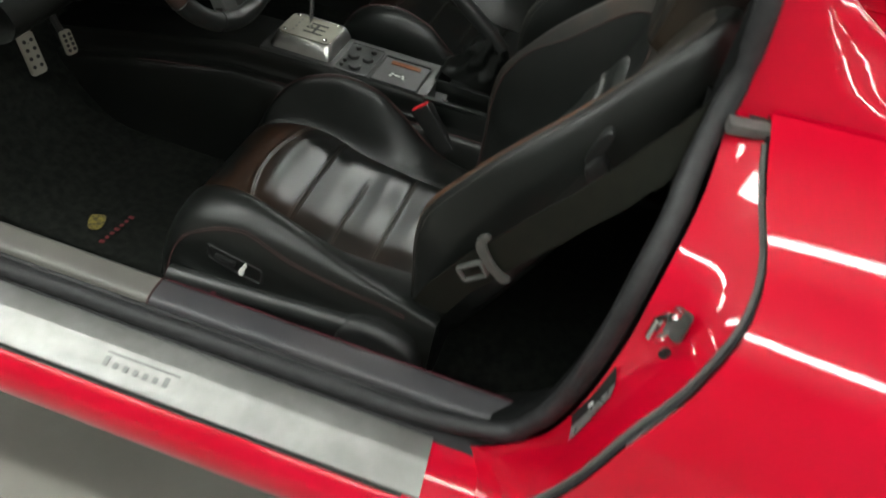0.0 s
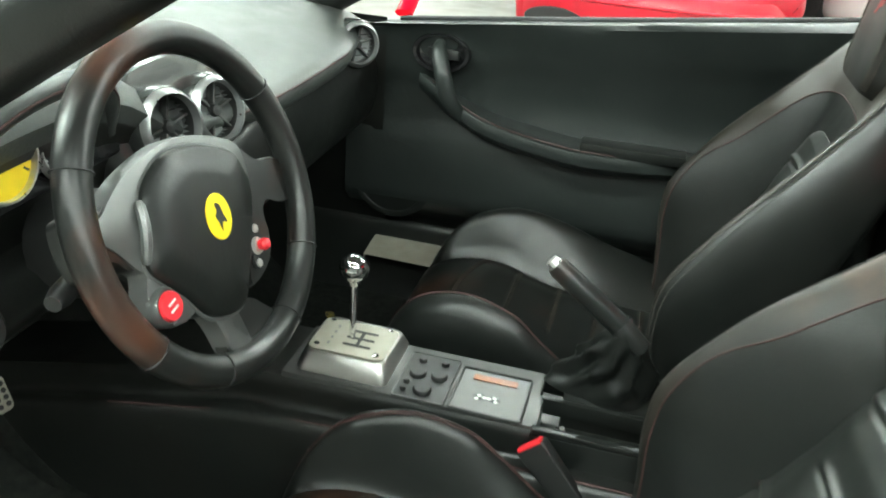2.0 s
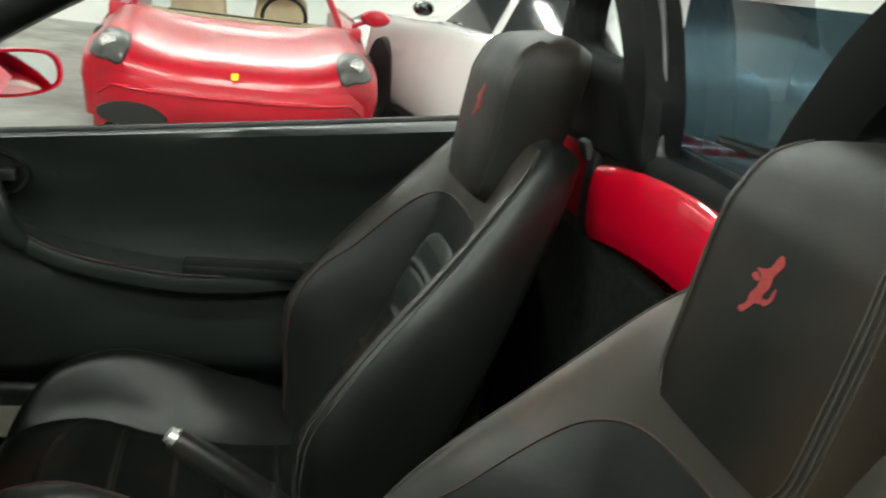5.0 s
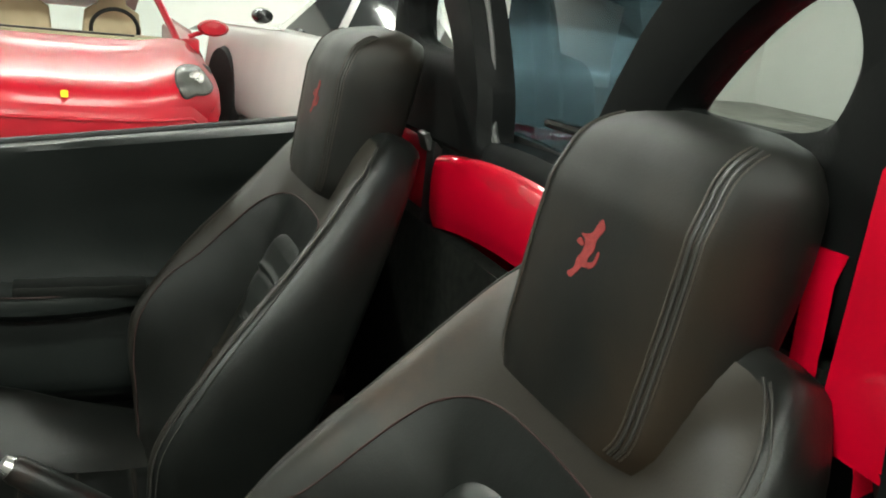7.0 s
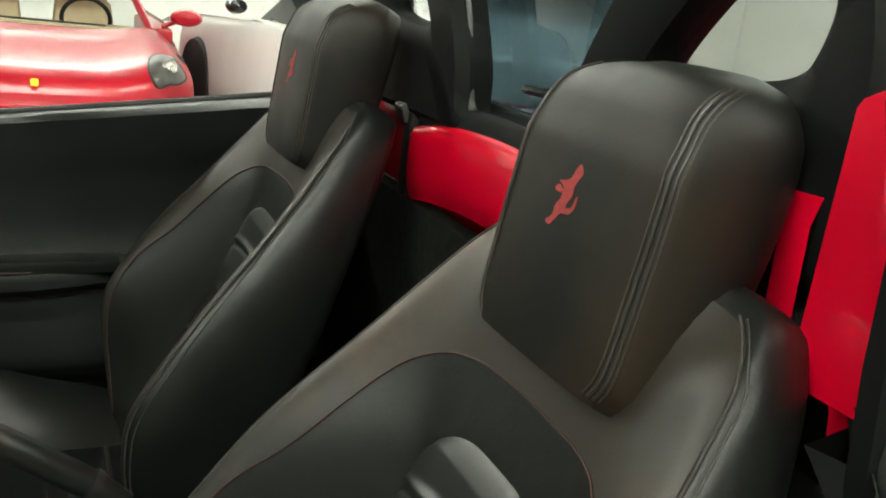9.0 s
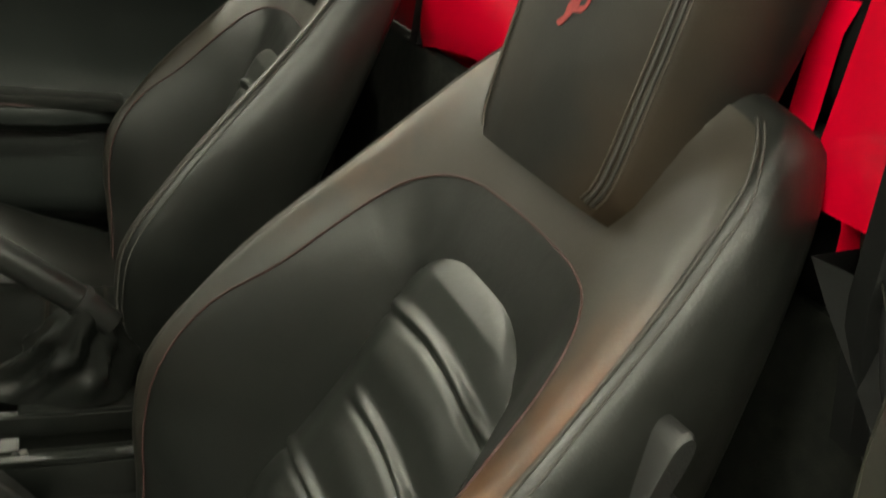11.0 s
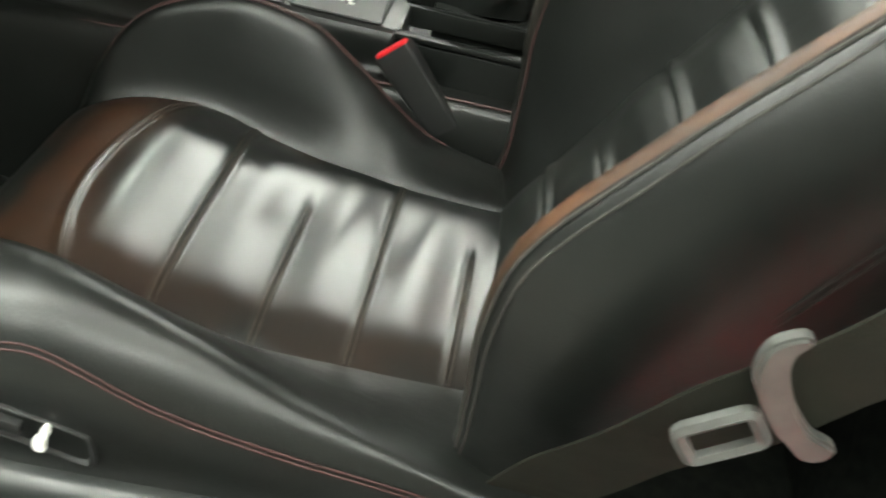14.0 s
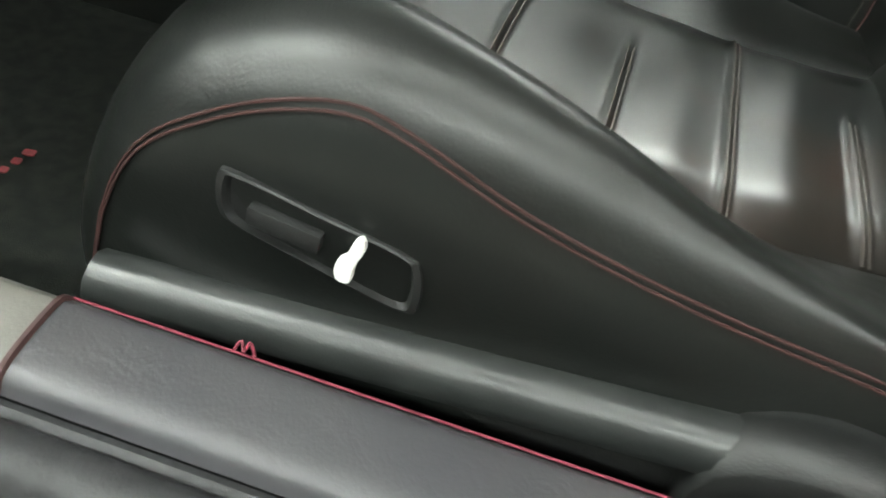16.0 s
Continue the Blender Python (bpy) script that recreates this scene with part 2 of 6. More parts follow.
# For walls out of view: darkened so the seat flanks reflect less.
WALL_GREY = mat("grey_wall", (0.17, 0.17, 0.165), 0.7, col2=(0.14, 0.14, 0.135), scale=0.6, bump=0.3, bscale=80)
PANE = glass("window_glass", (0.86, 0.90, 0.88))
DARK_PANE = glass("tinted_glass", (0.80, 0.83, 0.82), 0.04)
BLUE_PANE = glass("blue_tinted_glass", (0.22, 0.29, 0.32))
MIRROR = mat("mirror_glass", (0.85, 0.86, 0.86), 0.02, metal=1.0)
GLASS_DARK = mat("dark_window", (0.02, 0.024, 0.026), 0.06, coat=0.6, col2=(0.03, 0.034, 0.036), scale=3)


# ---------------------------------------------------------------- mesh helpers
def part(name, bm, material, parent=None, label="", smooth=True, angle=40):
    """Links a bmesh as one mesh object under a thing or a part."""
    bmesh.ops.recalc_face_normals(bm, faces=bm.faces[:])
    me = bpy.data.meshes.new(name)
    bm.to_mesh(me)
    bm.free()
    me.materials.append(material)
    if smooth:
        for p in me.polygons:
            p.use_smooth = True
        me.set_sharp_from_angle(angle=radians(angle))
    ob = new(name, me)
    if parent:
        ob.parent = parent
    if label:
        tagged(ob, label)
    return ob


def thing(name, label, category, group="", at=(0, 0, 0)):
    ob = new(name)
    ob.location = at
    ob.empty_display_size = 0.05
    return tagged(ob, label, category, group)


def spline(pts, n, closed=False):
    """n points along a smooth curve through pts (any dimension)."""
    P = [np.array(p, float) for p in pts]
    m = len(P)
    segs = m if closed else m - 1
    out = []
    for k in range(n):
        s = k / n * segs if closed else k / (n - 1) * segs
        i = min(int(s), segs - 1)
        f = s - i
        if closed:
            p0, p1, p2, p3 = (P[(i + j) % m] for j in (-1, 0, 1, 2))
        else:
            p1, p2 = P[i], P[i + 1]
            p0 = P[i - 1] if i else 2 * p1 - p2
            p3 = P[i + 2] if i + 2 < m else 2 * p2 - p1
        out.append(0.5 * (2 * p1 + (p2 - p0) * f + (2 * p0 - 5 * p1 + 4 * p2 - p3) * f * f + (3 * p1 - p0 - 3 * p2 + p3) * f ** 3))
    return out


def table(xs, ys):
    """A smooth function through a few known values."""
    P = list(zip(xs, ys))

    def f(x):
        if x <= xs[0]:
            return ys[0]
        if x >= xs[-1]:
            return ys[-1]
        i = max(k for k in range(len(xs) - 1) if xs[k] <= x)
        t = (x - xs[i]) / (xs[i + 1] - xs[i])
        d = lambda k: (ys[min(k + 1, len(ys) - 1)] - ys[max(k - 1, 0)]) / (xs[min(k + 1, len(xs) - 1)] - xs[max(k - 1, 0)])
        h = xs[i + 1] - xs[i]
        return (2 * t ** 3 - 3 * t * t + 1) * ys[i] + (t ** 3 - 2 * t * t + t) * h * d(i) + (3 * t * t - 2 * t ** 3) * ys[i + 1] + (t ** 3 - t * t) * h * d(i + 1)
    return f


def loft(rings, closed=True, cap=True, bm=None):
    bm = bm or bmesh.new()
    V = [[bm.verts.new(tuple(float(c) for c in p)) for p in r] for r in rings]
    n = len(V[0])
    for a, b in zip(V, V[1:]):
        for i in range(n if closed else n - 1):
            j = (i + 1) % n
            bm.faces.new((a[i], a[j], b[j], b[i]))
    if cap and closed:
        bm.faces.new(V[0][::-1])
        bm.faces.new(V[-1])
    return bm


def tube(path, r, n=10, bm=None, closed=False, flat=1.0):
    """A round rod of radius r (a number, or one for each point) along a path."""
    path = [Vector(tuple(float(c) for c in p)) for p in path]
    m = len(path)
    rings = []
    up = None
    for i, p in enumerate(path):
        t = (path[(i + 1) % m if closed else min(i + 1, m - 1)] - path[i - 1 if closed or i else 0]).normalized()
        if up is None:
            up = Vector((0, 0, 1)) if abs(t.z) < 0.9 else Vector((1, 0, 0))
        a = t.cross(up).normalized()
        up = a.cross(t).normalized()
        rr = r[i] if isinstance(r, (list, tuple)) else r
        rings.append([p + a * math.cos(k * 2 * math.pi / n) * rr + up * math.sin(k * 2 * math.pi / n) * rr * flat for k in range(n)])
    if closed:
        rings.append(rings[0])
        bm = loft(rings, True, False, bm)
        bmesh.ops.remove_doubles(bm, verts=bm.verts[:], dist=1e-6)
        return bm
    return loft(rings, True, True, bm)


def box(x0, x1, y0, y1, z0, z1, bevel=0.004, seg=2, bm=None):
    b = bmesh.new()
    bmesh.ops.create_cube(b, size=1, matrix=Matrix.LocRotScale(((x0 + x1) / 2, (y0 + y1) / 2, (z0 + z1) / 2), None, (x1 - x0, y1 - y0, z1 - z0)))
    if bevel:
        bmesh.ops.bevel(b, geom=b.edges[:], offset=bevel, segments=seg, affect="EDGES", profile=0.6)
    return b


def lathe(profile, axis_m, n=32):
    """Turns a profile of (radius, height) round the z axis of axis_m."""
    bm = loft([[axis_m @ Vector((r * math.cos(k * 2 * math.pi / n), r * math.sin(k * 2 * math.pi / n), h)) for k in range(n)] for r, h in profile])
    return bm


def extrude_x(profile, x0, x1, n=2, closed=False, wob=0.0):
    """A sheet: a profile of (y, z) drawn along x."""
    return loft([[(x0 + (x1 - x0) * k / (n - 1), y, z) for y, z in profile] for k in range(n)], closed, closed)


def facing(origin, normal, up=(0, 0, 1)):
    """A frame at origin whose z is normal and whose y is as near to up as can be."""
    z = Vector(normal).normalized()
    x = Vector(up).cross(z).normalized()
    y = z.cross(x)
    m = Matrix((x, y, z)).transposed().to_4x4()
    m.translation = origin
    return m


def moved(bm, m):
    bmesh.ops.transform(bm, matrix=m, verts=bm.verts[:])
    return bm


def slab(outline, m, t, bevel=0.0, seg=2):
    """A plate of thickness t with a given outline of (x, y), on the frame m."""
    bm = bmesh.new()
    f = bm.faces.new([bm.verts.new((float(x), float(y), 0)) for x, y in outline])
    r = bmesh.ops.extrude_face_region(bm, geom=[f])
    bmesh.ops.translate(bm, verts=[v for v in r["geom"] if isinstance(v, bmesh.types.BMVert)], vec=(0, 0, t))
    if bevel:
        top = [e for e in bm.edges if all(abs(v.co.z - t) < 1e-7 for v in e.verts)]
        bmesh.ops.bevel(bm, geom=top, offset=bevel, segments=seg, affect="EDGES")
    return moved(bm, m)


def rounded(w, h, r, n=5):
    """The outline of a rounded rectangle, centred."""
    pts = []
    for cx, cy, a in ((w / 2 - r, h / 2 - r, 0), (-w / 2 + r, h / 2 - r, 90), (-w / 2 + r, -h / 2 + r, 180), (w / 2 - r, -h / 2 + r, 270)):
        pts += [(cx + r * math.cos(radians(a + 90 * k / n)), cy + r * math.sin(radians(a + 90 * k / n))) for k in range(n + 1)]
    return pts


def ellipse(a, b, n=32):
    return [(a * math.cos(2 * math.pi * k / n), b * math.sin(2 * math.pi * k / n)) for k in range(n)]


def lettering(words, size, m, depth=0.0006):
    """Raised letters in the built-in font, as a bmesh."""
    cu = bpy.data.curves.new("letters", "FONT")
    cu.body, cu.size, cu.extrude, cu.align_x, cu.align_y = words, size, depth, "CENTER", "CENTER"
    ob = bpy.data.objects.new("letters", cu)
    me = ob.to_mesh()
    bm = bmesh.new()
    bm.from_mesh(me)
    ob.to_mesh_clear()
    bpy.data.objects.remove(ob)
    bpy.data.curves.remove(cu)
    return moved(bm, m)

# ---------------------------------------------------------------- the garage
G = -0.13            # the garage floor
tagged(part("ground", box(-9, 12, -7, 13, G - 0.2, G, 0), CONCRETE), "pale polished concrete garage floor with stains", "floor", kind="structure")
tagged(part("wall_east", box(-9, 12, 12.0, 12.2, G, 3.4, 0), WALL), "bright white painted garage wall", "wall", kind="structure")
tagged(part("wall_west", box(-9, 12, -7.2, -7.0, G, 3.4, 0), WALL_GREY), "unseen dark grey wall that closes the garage", "wall", kind="structure")
tagged(part("wall_north", box(-9.2, -9, -7.2, 12.2, G, 3.4, 0), WALL_GREY), "unseen dark grey wall that closes the garage", "wall", kind="structure")
tagged(part("wall_south", box(12, 12.2, -7.2, 12.2, G, 3.4, 0), WALL), "bright white painted garage wall", "wall", kind="structure")
tagged(part("ceiling", box(-9.2, 12.2, -7.2, 12.2, 3.4, 3.6, 0), CEIL), "unseen dark grey garage ceiling", "ceiling", kind="structure")


def tube_light(x, y, half, length=2.4):
    th = thing("ceiling_light", "white fluorescent batten light on the garage ceiling", "ceiling light", "ceiling lights", (x, y, 3.4))
    w = (length / 2, half)
    part("housing", box(-w[0], w[0], -w[1], w[1], -0.06, 0.0, 0.01), WHITE_PAINT, th)
    part("diffuser", box(-w[0] + 0.02, w[0] - 0.02, -w[1] + 0.03, w[1] - 0.03, -0.10, -0.062, 0.012), TUBE_MAT, th, "glowing white diffuser")


# The battens at x 9.0 are added out of view to brighten wall_south.
for lx in (-5.5, -2.6, 0.3, 3.2, 6.1, 9.0):
    for ly, lw in ((-3.4, 0.13), (-1.4, 0.18 if lx < -2 else 0.07), (3.2, 0.15), (9.5, 0.14)):
        tube_light(lx, ly, lw)

# ---------------------------------------------------------------- the car's body
CAR = thing("sports_car", "red open two-seat sports car with its driver door open", "car")


def side_y(z):
    """The outer skin of the body's side, by height (driver's side, minus y)."""
    return SIDE(z)


SIDE = table([0.10, 0.20, 0.30, 0.45, 0.60, 0.72, 0.80, 0.86, 0.90, 0.93], [-0.84, -0.905, -0.93, -0.94, -0.91, -0.85, -0.77, -0.68, -0.61, -0.50])
SHUT = table([0.10, 0.30, 0.40, 0.507, 0.605, 0.67, 0.721, 0.75, 0.782, 0.806, 0.849, 0.882, 0.90], [0.382, 0.402, 0.442, 0.501, 0.545, 0.584, 0.608, 0.62, 0.624, 0.619, 0.598, 0.587, 0.582])
SEAL = table([0.30, 0.32, 0.345, 0.394, 0.482, 0.618, 0.70, 0.748, 0.814, 0.854, 0.88, 0.92], [0.342, 0.377, 0.41, 0.454, 0.487, 0.51, 0.518, 0.525, 0.537, 0.538, 0.536, 0.532])
SEAL_Y = table([0.30, 0.60, 0.68, 0.75, 0.81, 0.86, 0.88, 0.92], [-0.786, -0.785, -0.775, -0.745, -0.690, -0.634, -0.612, -0.59])


def jamb_y(z):
    return SEAL_Y(z)


def jamb_pt(z, f):
    """A point of the door jamb: from the seal (f = 0) to the shut line (f = 1)."""
    zz = z + 0.11 * min(1.0, max(0.0, (0.88 - z) / 0.35))
    ax_, bx_ = SEAL(z), SHUT(zz) - 0.004
    return (ax_ + (bx_ - ax_) * f, jamb_y(z) + (side_y(zz) + 0.016 - jamb_y(z)) * f ** 1.6, z + (zz - z) * f)


# rear quarter: from the shut line back over the wing and up to the deck
zs = [0.10 + 0.80 * k / 40 for k in range(41)]
rings = []
for k in range(25):
    f = k / 24
    ring = []
    for z in zs:
        x = SHUT(z) + (2.0 - SHUT(z)) * f
        hip = 0.06 * math.exp(-((x - 1.15) / 0.42) ** 2)
        y = side_y(z) - hip * (0.4 + 0.6 * (z > 0.3)) * min(1, (0.97 - z) * 4)
        ring.append((x, y, z + 0.05 * math.exp(-((x - 1.15) / 0.4) ** 2) * max(0, (z - 0.6) / 0.3)))
    rings.append(ring)
part("rear_wing", loft(rings, False), RED, CAR, "glossy red painted rear wing")
# edge of the wing turned in at the shut line
rings = [[(SHUT(z), side_y(z), z), (SHUT(z) - 0.002, side_y(z) + 0.006, z), (SHUT(z) - 0.001, side_y(z) + 0.05, z)] for z in zs]
part("shut_line_flange", loft(rings, False), RUBBER, CAR, "dark shut line round the door opening")
# door jamb: red, between the rubber seal and the shut line, bent inwards
rings = []
for k in range(33):
    z = 0.22 + (0.88 - 0.22) * k / 32
    rings.append([jamb_pt(z, j / 10) for j in range(11)])
part("door_jamb", loft(rings, False), RED, CAR, "red painted door jamb")
# rubber seal round the opening
path = [(SEAL(z) - 0.020, jamb_y(z) + 0.014, z) for z in [0.330 + 0.55 * k / 30 for k in range(31)]]
lead = [(-0.80, -0.780, 0.326), (-0.3, -0.780, 0.326), (0.1, -0.779, 0.326), (0.25, -0.777, 0.326)]
part("door_seal", tube(spline(lead + path[1::3] + [(0.532, -0.592, 0.93), (0.530, -0.590, 1.00), (0.522, -0.575, 1.09)], 90), 0.016, 10), RUBBER, CAR, "thick black rubber door seal")
rings = []
for z in [0.18 + 0.71 * k / 30 for k in range(31)]:
    rings.append([(SEAL(z) - 0.02, jamb_y(z) + 0.02, z), (SEAL(z) - 0.03, jamb_y(z) + 0.05, z), (SEAL(z) + 0.02, min(jamb_y(z) + 0.12, -0.545), z), (0.620, -0.555, z)])
part("pillar_trim", loft(rings, False), HOOP_BLACK, CAR, "black lined pillar inside the door opening")
# grey rubber block where the soft top's frame meets the wing
part("corner_rubber", moved(box(-0.026, 0.030, -0.010, 0.010, -0.010, 0.007, 0.004), pose(0.560, -0.628, 0.889, 8, 0, 12)), GREY_RUBBER, CAR, "grey rubber corner block")
part("gap_rubber", tube([(SHUT(z) - 0.004, side_y(z) + 0.010, z) for z in [0.30 + 0.58 * k / 40 for k in range(41)]], 0.0036, 6), GREY_RUBBER, CAR, "grey rubber strip in the shut line")

# deck behind the seats
rings = []
for k in range(19):
    x = 0.60 + (2.0 - 0.60) * k / 18
    ring = []
    for j in range(41):
        y = -0.605 + 1.21 * j / 40
        rise = 0.06 * math.exp(-((abs(y) - 0.43) / 0.07) ** 2) * max(0, 1 - ((x - 0.62) / 0.75) ** 2)
        ring.append((x, y, 0.893 + rise + 0.03 * math.exp(-((x - 1.2) / 0.4) ** 2)))
    rings.append(ring)
part("rear_deck", loft(rings, False), RED, CAR, "glossy red painted rear deck")
part("deck_seam", box(0.56, 2.0, -0.613, -0.6055, 0.876, 0.8945, 0.001), BLACK_INK, CAR)
part("quarter_trim", loft([[(x, y, z) for x, y in ((0.508, -0.592 + dy), (0.534, -0.604 + dy), (0.540, -0.596 + dy), (0.530, -0.576 + dy), (0.510, -0.576 + dy))] for z, dy in ((0.80, -0.03), (0.88, -0.008), (0.95, 0.0), (1.02, 0.004), (1.10, 0.03))]), HOOP_BLACK, CAR, "black trim of the side window guide")
# body-coloured fairing that rises behind each door and runs back into the deck
for s in (-1, 1):
    rings = []
    fall = table([0.537, 0.552, 0.577, 0.617, 0.70, 0.84, 1.1, 1.5], [0.040, 0.046, 0.034, -0.02, -0.070, -0.105, -0.135, -0.155])
    for x in [0.037 + q for q in (0.502, 0.504, 0.510, 0.518, 0.527, 0.537, 0.548, 0.56, 0.575, 0.592, 0.612, 0.64, 0.68, 0.74, 0.82, 0.95, 1.1, 1.3, 1.5)]:
        h = fall(x)
        dn = -0.10 if x < 0.540 else 0.0
        prof_f = spline([(0.606, 0.885), (0.600, 0.92), (0.588, 0.97 + h * 0.4), (0.566, 1.03 + h), (0.535, 1.058 + h), (0.513, 1.058 + h), (0.503, 1.040 + h), (0.520, 0.985 + h * 0.5), (0.536, 0.93), (0.543, 0.885)], 26)
        rings.append([(x, s * y, min(z, 0.905) if dn else z) for y, z in prof_f])
    part("fairing", loft(rings, False), RED, CAR, "glossy red fairing behind the door")

# sill: leather top, rubber, aluminium tread, red skirt
prof = [(-0.652, 0.15), (-0.674, 0.22), (-0.688, 0.29), (-0.694, 0.328), (-0.701, 0.339), (-0.71, 0.342), (-0.735, 0.340), (-0.748, 0.336), (-0.753, 0.328)]
part("sill_cover", extrude_x(spline(prof, 30), -0.222, 0.42, 2), SILL_LEATHER, CAR, "dark leather sill cover with red stitching")
part("sill_cover_front", extrude_x([(y, z - 0.001) for y, z in spline(prof, 30)], -0.92, -0.226, 2), SILL_GREY, CAR, "grey leather sill cover")
part("sill_stitch", tube([(-0.220 + 0.62 * k / 40, -0.6995, 0.3402) for k in range(41)], 0.0007, 5), PINK_THREAD, CAR, "crimson stitched edge")
part("thread_knot", tube(spline([(-0.138, -0.699, 0.340), (-0.135, -0.696, 0.345), (-0.132, -0.700, 0.343), (-0.130, -0.697, 0.347), (-0.127, -0.699, 0.341)], 16), 0.0009, 5), PINK_THREAD, CAR, "loose crimson thread end")
part("sill_seam", tube([(-0.224, y, z + 0.0005) for y, z in spline(prof[3:], 14)], 0.0022, 6), STITCH, CAR, "dark red seam")
part("seal_ridge", tube([(-0.92, -0.758, 0.324), (0.30, -0.758, 0.324), (0.40, -0.748, 0.334)], 0.0055, 8), RUBBER, CAR)
n_ = 560
part("ribbed_seal", tube([(-0.60 + 0.95 * k / n_, -0.770, 0.3265) for k in range(n_ + 1)], [0.0062 + 0.0016 * (k % 4 in (1, 2)) for k in range(n_ + 1)], 8), RUBBER, CAR, "ribbed grey-black rubber seal")
part("seal_channel", extrude_x([(-0.750, 0.318), (-0.805, 0.312)], -0.92, 0.40), RUBBER, CAR)
plate = spline([(-0.800, 0.3155), (-0.806, 0.3165), (-0.835, 0.3125), (-0.843, 0.3105), (-0.856, 0.304), (-0.890, 0.2905), (-0.8935, 0.286)], 26)
bmp = loft([[(x + (0.012 * (y + 0.80) / -0.1 if x > 0 else 0), y, z) for y, z in plate] for x in (-0.92, -0.5, 0.0, 0.300)], False)
part("sill_tread", bmp, TREAD, CAR, "brushed aluminium sill tread plate")
skirt = spline([(-0.792, 0.311), (-0.845, 0.3065), (-0.893, 0.286), (-0.905, 0.280), (-0.922, 0.262), (-0.929, 0.235), (-0.925, 0.205), (-0.905, 0.170), (-0.86, 0.15)], 34)
part("sill_skirt", extrude_x(skirt, -0.92, 0.50, 2), RED, CAR, "glossy red painted sill")
part("skirt_gap", extrude_x([(-0.8945, 0.2882), (-0.897, 0.2845), (-0.8995, 0.2838)], -0.92, 0.285), BLACK_INK, CAR)
# maker's word on the tread, as plain bars
wm = facing((-0.176, -0.866, 0.3003), (0, -0.37, 0.93), (0, 1, 0))
for k in range(7):
    h = 0.017 if k in (0, 6) else 0.011
    part("word_bar", slab(rounded(0.0085, h, 0.002), wm @ pose(-0.0525 + 0.0175 * k, (h - 0.014) / 2, 0), 0.0010), GREY_INK, CAR)
part("word_bar", slab(rounded(0.128, 0.0032, 0.001), wm @ pose(0.006, 0.0165, 0), 0.0012), GREY_INK, CAR)
# striker on the jamb
sm = facing((0.549, -0.800, 0.705), (-0.45, -0.88, 0.15))
striker = thing("door_striker", "chromed steel door striker loop on the red jamb", "door striker")
part("base", slab(rounded(0.026, 0.044, 0.006), sm @ pose(0.006, 0, -0.004), 0.008, 0.002), BELT_STEEL, striker)
part("loop", moved(tube([(0.004, 0.017, 0), (-0.004, 0.017, 0.026), (-0.008, 0.014, 0.034), (-0.008, -0.014, 0.034), (-0.004, -0.017, 0.026), (0.004, -0.017, 0)], 0.0058, 8), sm), CHROME, striker)
part("bolt", moved(lathe([(0.0, 0.010), (0.006, 0.010), (0.007, 0.0), (0.0, 0.0)], Matrix(), 12), sm @ pose(0.010, -0.042, 0)), BLACK_INK, striker)
# sticker on the jamb
sticker = thing("jamb_sticker", "black and silver information sticker on the jamb", "sticker")


def on_jamb(u, v, lift=0.0025):
    """A point just above the jamb: u along the sticker, v across it."""
    z = 0.455 + 0.125 * u - v * (0.045 + 0.025 * u)
    x, y, zz = jamb_pt(z, 0.10 + v * (0.50 - 0.16 * u))
    return (x - lift, y - lift, zz + lift * 0.3)


for name_, v0, v1, m_, lift_ in (("upper_field", 0.0, 0.58, BLACK_INK, 0.0025), ("lower_field", 0.58, 1.0, STEEL, 0.0025)):
    part(name_, loft([[on_jamb(i / 8, v0 + (v1 - v0) * j / 6, lift_) for j in range(7)] for i in range(9)], False), m_, sticker)
part("mark", loft([[on_jamb(0.36 + 0.07 * i, 0.30 + 0.07 * j + 0.05 * i, 0.0032) for j in range(3)] for i in range(3)], False), WHITE_INK, sticker)

# tub
part("floor_pan", box(-1.05, 0.62, -0.69, 0.69, 0.10, 0.160, 0.004), CARPET, CAR, "black carpeted floor pan")
part("firewall", loft([[(x, y, z) for x, z in spline([(-0.62, 0.160), (-0.70, 0.175), (-0.80, 0.26), (-0.92, 0.40), (-0.98, 0.60), (-0.98, 0.80)], 20)] for y in (-0.69, -0.3, 0.0, 0.69)], False), CARPET, CAR, "black carpeted footwell bulkhead")
part("rear_bulkhead", box(0.568, 0.60, -0.60, 0.60, 0.15, 0.835, 0.006), CARPET, CAR, "black carpeted rear bulkhead")
part("passenger_sill", extrude_x([(-y, z) for y, z in spline(prof, 30)], -0.92, 0.6), LEATHER, CAR, "black leather passenger sill")
part("passenger_side", extrude_x([(0.70, 0.76), (0.74, 0.75), (0.80, 0.72), (0.88, 0.6), (0.92, 0.4), (0.90, 0.2), (0.70, 0.13)], -2.45, 2.0, 40), RED, CAR, "glossy red passenger side")
part("front_wing", extrude_x([(-0.80, 0.76), (-0.88, 0.68), (-0.92, 0.5), (-0.925, 0.35), (-0.90, 0.2), (-0.70, 0.13)], -2.45, -0.93, 20), RED, CAR, "glossy red front wing")
# nose and scuttle, beyond the windscreen
rings = []
for k in range(15):
    x = -0.93 - 1.55 * k / 14
    f = k / 14
    rings.append([(x, -0.90 + 1.8 * j / 20, (0.84 - 0.28 * f * f) * (1 - 0.25 * abs(-1 + j / 10) ** 4) + 0.05 * math.exp(-((abs(-1 + j / 10) - 0.75) / 0.2) ** 2)) for j in range(21)])
part("bonnet", loft(rings, False), RED, CAR, "glossy red bonnet")
ys_ = [-0.90 + 1.8 * k / 20 for k in range(21)]
